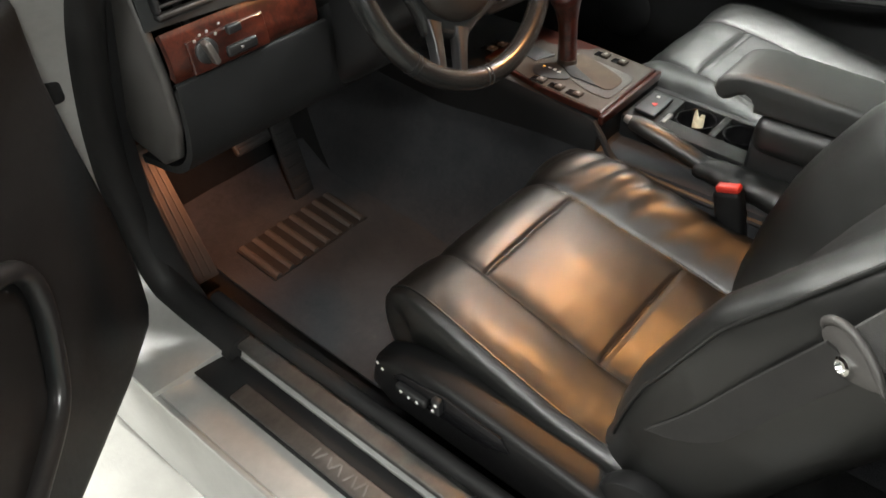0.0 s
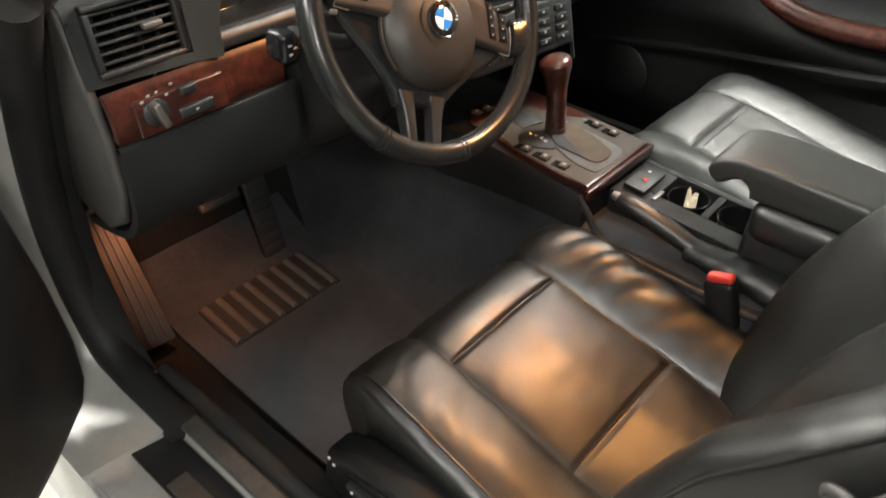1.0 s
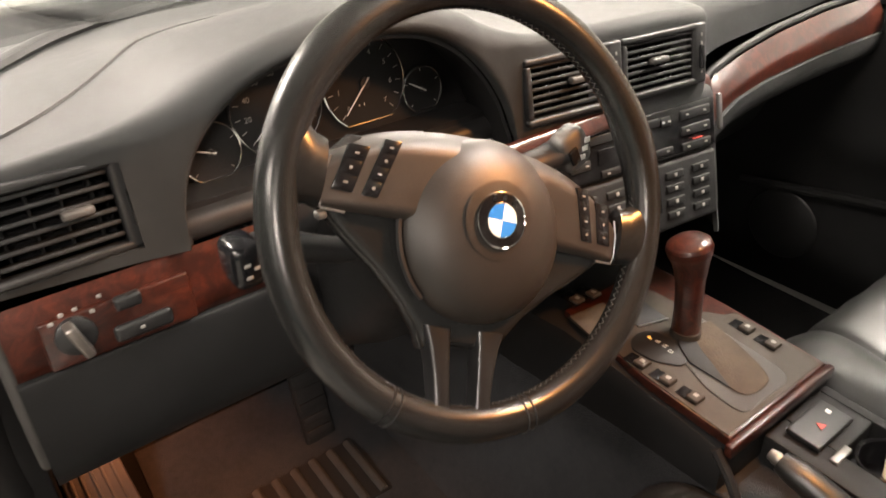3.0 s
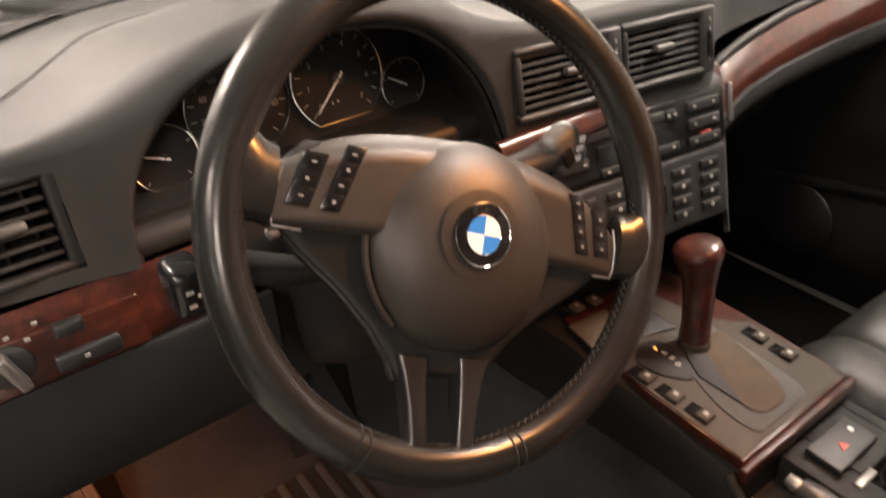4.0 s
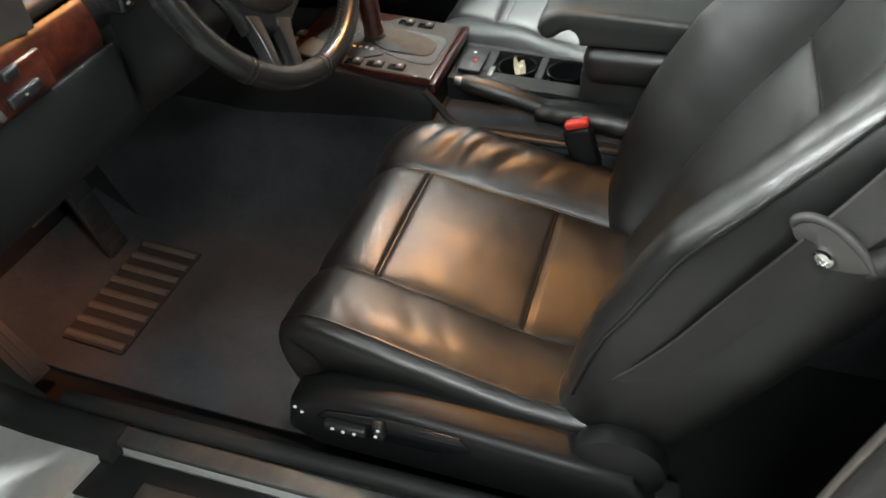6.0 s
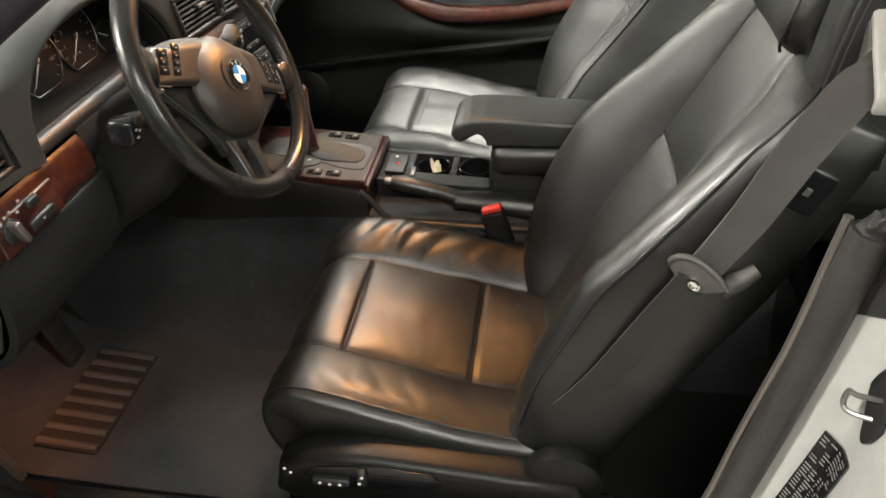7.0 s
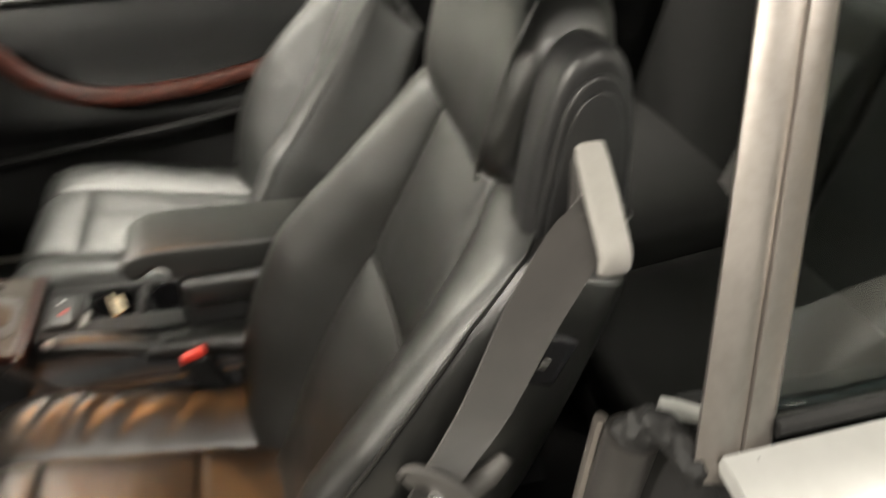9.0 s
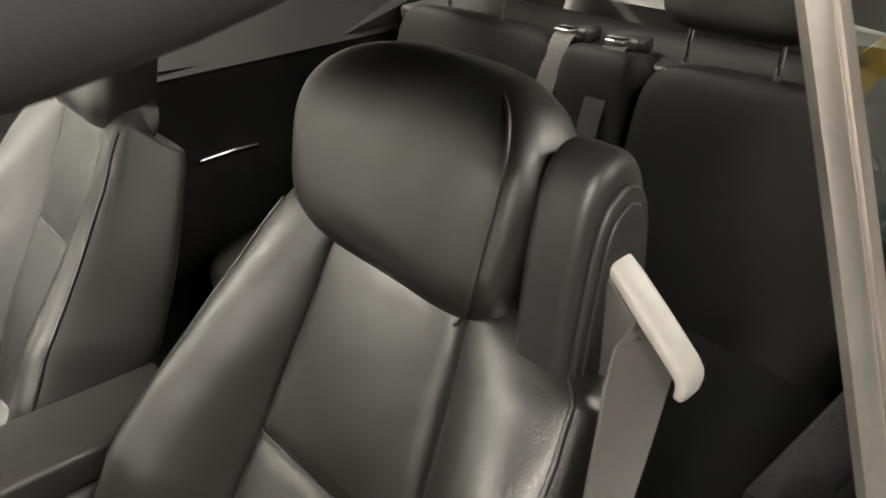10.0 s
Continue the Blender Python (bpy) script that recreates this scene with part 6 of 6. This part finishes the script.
part("grip", tube(lev, [lerp([(0, 0.0125), (0.1, 0.0165), (0.4, 0.0175), (0.7, 0.0165), (1, 0.018)], k / (len(lev) - 1)) for k in range(len(lev))], 18, flat=0.9), LEATHER, hb, "black leather grip")
part("release_knob", lathe([(0, 0), (0.007, 0), (0.008, 0.006), (0.006, 0.014), (0, 0.015)], (-0.078, 0.289, 0.482), (0, 1, 0.15), 16), SATIN, hb, "bright release button")
gait = spline([(-0.070, 0.165, 0.440), (-0.070, 0.11, 0.438), (-0.070, 0.05, 0.435), (-0.072, -0.02, 0.425), (-0.072, -0.08, 0.41)], 8)
part("gaiter", tube(gait, [0.021 + 0.021 * k / (len(gait) - 1) + 0.0009 * math.sin(k * 1.5) for k in range(len(gait))], 16, flat=0.8), LEATHER, hb, "wrinkled leather gaiter")

# gear lever
gl = thing("gear_lever", (0.01, 0.48, 0.50), "burl wood automatic gear lever knob", "gear lever")
neck = spline([(0.000, 0.472, 0.50), (0.003, 0.476, 0.54), (0.007, 0.481, 0.575), (0.008, 0.486, 0.605), (0.007, 0.490, 0.624), (0.005, 0.493, 0.638)], 10)
part("knob", tube(neck, [lerp([(0, 0.0185), (0.2, 0.0170), (0.42, 0.0180), (0.58, 0.0225), (0.70, 0.0272), (0.80, 0.0288), (0.88, 0.0268), (0.94, 0.0212), (0.98, 0.0125), (1, 0.003)], k / (len(neck) - 1)) for k in range(len(neck))], 20), WOOD, gl, "polished burl wood knob")
part("lever_collar", lathe([(0, 0), (0.02, 0), (0.018, 0.02), (0, 0.022)], (0.000, 0.472, 0.495), (0, 0, 1), 20), GATE, gl)

# armrest
arm = thing("armrest", (0.01, 0.0, 0.45), "padded black leather centre armrest with hooked front", "armrest")
AX0, AX1 = -0.066, 0.052
side = [(0.153, 0.562), (0.164, 0.566), (0.171, 0.578), (0.168, 0.592), (0.156, 0.604), (0.132, 0.612), (0.09, 0.613), (-0.05, 0.606), (-0.18, 0.598), (-0.19, 0.558), (-0.05, 0.556), (0.104, 0.555), (0.106, 0.566), (0.112, 0.575), (0.121, 0.579), (0.132, 0.575), (0.142, 0.567)]
part("pad", prism([(AX0, y, z) for y, z in side], (AX1 - AX0, 0, 0), 0.0095, 5), SOFT_LEATHER, arm, "padded leather lid", 60)
part("box", rbox((-0.008, -0.045, 0.523), (0.126, 0.285, 0.064), 0.024, None, 5), LEATHER, arm, "leather covered storage box")
part("box_base", rbox((-0.004, -0.04, 0.46), (0.10, 0.28, 0.11), 0.01), PLASTIC, arm)
part("latch", rbox((0.0, 0.100, 0.545), (0.03, 0.008, 0.022), 0.002), SATIN, arm, "metal latch")

# ---------------------------------------------------------------- pedals, mat, footrest
fr = thing("footrest", (-0.65, 0.87, 0.15), "ribbed footrest beside the kick panel lit amber", "footrest")
fb = part("footrest_plate", prism([(-0.690, 0.855, 0.19), (-0.600, 0.850, 0.185), (-0.628, 0.895, 0.475), (-0.690, 0.898, 0.478)], (0, 0.02, 0.004), 0.004, 2), RIBBED, fr)
for k in range(5):
    x0, x1 = -0.680 + 0.016 * k, -0.680 + 0.0105 * k
    part("rib", tube([(x0, 0.8535, 0.20), (x1, 0.8955, 0.47)], 0.0022, 8), RIBBED, fb)


def pedal(name, cx, y0, z0, y1, z1, w, label, ribs):
    t = thing(name, (cx, y1, z1), label, "pedal")
    d = Vector((0, y1 - y0, z1 - z0))
    nrm = Vector((0, -d.z, d.y)).normalized()
    if nrm.y > 0:
        nrm = -nrm
    c = Vector((cx, (y0 + y1) / 2, (z0 + z1) / 2))
    L = d.length
    m = Matrix((Vector((1, 0, 0)), d.normalized(), Vector((1, 0, 0)).cross(d.normalized()))).transposed()
    part("pad", rbox(c, (w, L, 0.014), 0.006, m), RUBBER, t)
    for k in range(ribs):
        q = c + d * ((k + 0.5) / ribs - 0.5) * 0.86 + nrm * 0.008
        part("rib", rbox(q, (w * 0.86, L / ribs * 0.5, 0.004), 0.0015, m), RUBBER, t)
    part("arm", tube([c - nrm * 0.006, c - nrm * 0.03 + Vector((0, 0.05, 0.08)), c + Vector((0, 0.14, 0.26))], 0.009, 8), PLASTIC, t)
    return t


pedal("brake_pedal", -0.435, 0.890, 0.375, 0.925, 0.43, 0.085, "wide black rubber brake pedal hanging under the dash", 4)
pedal("accelerator_pedal", -0.315, 0.925, 0.165, 0.985, 0.40, 0.055, "long black floor-hinged accelerator pedal", 8)

mat = thing("floor_mat", (-0.42, 0.70, 0.15), "dark pile floor mat with a ribbed heel pad", "floor mat")


def mat_pt(u, v):
    x = -0.585 + 0.39 * u - 0.03 * v * u
    y = 0.40 + 0.62 * v
    z = lerp([(0.0, 0.142), (0.6, 0.150), (0.86, 0.166), (0.95, 0.186), (1.05, 0.27)], y) + 0.003 * noise.noise((u * 5, v * 5, 2))
    return (x, y, z)


part("mat_surface", sheet(mat_pt, 30, 30, 0.004), MAT, mat, "dark pile")
hp = part("heel_pad", sheet(lambda u, v: (-0.531 + 0.256 * u, 0.772 + 0.118 * v, 0.1645 + 0.0130 * v), 8, 6, 0.006), RUBBER, mat, "black rubber heel pad")
for k in range(8):
    x = -0.519 + 0.0330 * k
    part("rib", tube([(x, 0.774, 0.1665), (x, 0.83, 0.1728), (x, 0.888, 0.1790)], 0.0076, 8, flat=0.6), RIBBED, hp)

# ---------------------------------------------------------------- doors
pdr = thing("passenger_door", (0.72, 0.25, 0.2), "closed passenger door with dark panel and curved wood pull", "car door", "car doors")


def pd_pt(u, v):
    y = -0.37 + 1.36 * u
    z = 0.17 + 0.64 * v
    arm_b = 0.045 * math.exp(-((z - 0.50 - 0.02 * math.sin(u * 3)) / 0.05) ** 2) * min(1, u * 6) * min(1, max(0, (0.80 - u) * 4))
    pocket = 0.03 * math.exp(-((z - 0.27) / 0.08) ** 2)
    roll = 0.05 * max(0, (v - 0.8) / 0.2) ** 2
    return (0.705 - arm_b - pocket + roll, y, z)


panel = part("door_panel", sheet(pd_pt, 60, 50, -0.02), MATT, pdr, "dark door panel")
part("door_top", sheet(lambda u, v: (0.690 + 0.09 * v, -0.37 + 1.3 * u, 0.785 + 0.05 * math.sin(v * 1.9)), 12, 8, -0.015), GREY_PLASTIC, pdr, "grey padded door top")
pull = spline([(0.655, 0.47, 0.70), (0.650, 0.42, 0.640), (0.648, 0.35, 0.595), (0.648, 0.25, 0.572), (0.650, 0.10, 0.575), (0.655, -0.06, 0.60), (0.665, -0.16, 0.625)], 6)
part("pull_handle", tube(pull, [0.020 + 0.008 * math.sin(math.pi * k / (len(pull) - 1)) for k in range(len(pull))], 16, flat=0.8), WOOD, pdr, "curved glossy wood pull handle")
part("armrest_edge", tube(spline([(0.655, 0.80, 0.40), (0.652, 0.55, 0.44), (0.650, 0.25, 0.475), (0.650, 0.05, 0.50), (0.655, -0.2, 0.54)], 5), 0.010, 8), MATT, pdr)
part("speaker_grille", lathe([(0, 0), (0.07, 0), (0.075, 0.006), (0.07, 0.010), (0, 0.012)], (0.668, 0.70, 0.33), (-1, 0, 0), 32), PLASTIC, pdr)
pw = part("door_window", sheet(lambda u, v: (0.76 - 0.15 * v, -0.36 + (1.25 - 0.62 * v) * u, 0.83 + 0.36 * v), 10, 8, 0.004), WINDOW, pdr)
pw.visible_shadow = False

# driver's door, swung open on its front hinges
DH = Vector((-0.88, 0.81, 0.0))
OPEN = radians(50)
dd, dn = Vector((-math.sin(OPEN), -math.cos(OPEN), 0)), Vector((math.cos(OPEN), -math.sin(OPEN), 0))


def D(s, z, off=0.0):
    """s metres from the hinge along the door, off towards the seat."""
    return DH + dd * s + dn * off + Vector((0, 0, z))


ddr = thing("driver_door", tuple(DH), "open driver door with dark panel, silver skin outside", "car door", "car doors")
shape = [(0.02, 0.30), (0.0, 0.45), (0.02, 0.70), (0.10, 0.84), (1.24, 0.84), (1.30, 0.70), (1.28, 0.45), (1.20, 0.30), (1.05, 0.24), (0.10, 0.24)]
part("door_shell", prism([D(s, z, 0.02) for s, z in shape], dn * -0.12, 0.012, 2), SILVER, ddr, "silver painted door shell")
inner = [(0.012, 0.36), (0.002, 0.43), (0.010, 0.54), (0.030, 0.66), (0.040, 0.76), (0.035, 0.85), (1.22, 0.85), (1.26, 0.70), (1.24, 0.45), (1.17, 0.36), (1.03, 0.315), (0.14, 0.315), (0.04, 0.328)]
part("door_panel", prism([D(s, z, 0.022) for s, z in inner], dn * 0.125, 0.03, 5), TRIM_BLACK, ddr, "dark door panel")
dpull = spline([D(0.45, 0.72, 0.15), D(0.50, 0.64, 0.165), D(0.58, 0.60, 0.175), D(0.75, 0.585, 0.175), D(0.95, 0.60, 0.165), D(1.05, 0.63, 0.15)], 6)
part("pull_handle", tube(dpull, 0.020, 14, flat=0.8), WOOD, ddr, "curved glossy wood pull handle")
part("armrest", prism([D(s, z, 0.135) for s, z in ((0.50, 0.46), (0.54, 0.53), (1.1, 0.55), (1.15, 0.48), (0.9, 0.44))], dn * 0.05, 0.015, 3), PLASTIC, ddr, "dark armrest")
part("grip_rim", tube(spline([D(0.40, 0.43, 0.150), D(0.30, 0.47, 0.152), D(0.262, 0.53, 0.153), D(0.240, 0.595, 0.153), D(0.252, 0.640, 0.152), D(0.30, 0.665, 0.150)], 6), 0.015, 12, flat=0.8), SPOKE, ddr, "dark glossy rim of the door grip")
part("door_top", tube([D(s, 0.85, 0.03) for s in (0.10, 0.5, 1.22)], 0.035, 12), GREY_PLASTIC, ddr)
part("door_edge_seal", tube(spline([D(s, z, 0.03) for s, z in ((0.12, 0.84), (0.045, 0.70), (0.025, 0.50), (0.05, 0.32), (0.14, 0.255), (0.6, 0.25))], 5), 0.012, 8), RUBBER, ddr, "black rubber edge seal")

# ---------------------------------------------------------------- rear seat
bench = thing("rear_bench", (0, -0.85, 0.2), "dark leather two-place rear bench with belts", "rear seat")
for s in (-1, 1):
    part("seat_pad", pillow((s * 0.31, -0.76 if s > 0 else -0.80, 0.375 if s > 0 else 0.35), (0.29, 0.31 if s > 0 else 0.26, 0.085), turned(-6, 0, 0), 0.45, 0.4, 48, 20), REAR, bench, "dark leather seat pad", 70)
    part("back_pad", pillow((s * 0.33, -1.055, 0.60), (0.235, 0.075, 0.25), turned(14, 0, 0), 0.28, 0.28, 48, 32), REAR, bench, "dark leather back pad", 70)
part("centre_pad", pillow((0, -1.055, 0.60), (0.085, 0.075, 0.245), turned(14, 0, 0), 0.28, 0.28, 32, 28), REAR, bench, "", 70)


def rear_headrest(x):
    t = thing("rear_headrest", (x, -1.10, 0.84), "dark leather rear headrest on two chrome posts", "headrest", "rear headrests")
    part("pad", pillow((x, -1.115, 0.975), (0.135, 0.05, 0.075), turned(8, 0, 0), 0.5, 0.45, 40, 20), LEATHER, t, "", 70)
    for dx in (-0.075, 0.085):
        part("post", tube([(x + dx, -1.10, 0.82), (x + dx, -1.108, 0.92)], 0.005, 8), CHROME, t, "chrome post")
        part("socket", lathe([(0, 0), (0.014, 0), (0.012, 0.012), (0, 0.013)], (x + dx, -1.098, 0.832), (0, 0, 1), 16), PLASTIC, t)


rear_headrest(-0.235)
rear_headrest(0.36)
for x in (-0.02, 0.10):
    t = thing("rear_belt", (x, -1.0, 0.7), "dark rear seat belt lying over the backrest", "seat belt", "rear belts")
    part("webbing", strap(spline([(x + 0.02, -1.13, 0.835), (x, -1.07, 0.842), (x - 0.01, -1.0, 0.72), (x - 0.02, -0.955, 0.55), (x - 0.02, -0.92, 0.44)], 6), 0.045, across=(1, 0, 0)), BELT if x > 0.05 else RUBBER, t)
    part("tongue", rbox((x + 0.012, -1.10, 0.856), (0.04, 0.03, 0.008), 0.003), CHROME, t, "bright belt tongue")
    part("belt_cover", rbox((x + 0.02, -1.15, 0.84), (0.08, 0.05, 0.03), 0.008), PLASTIC, t)
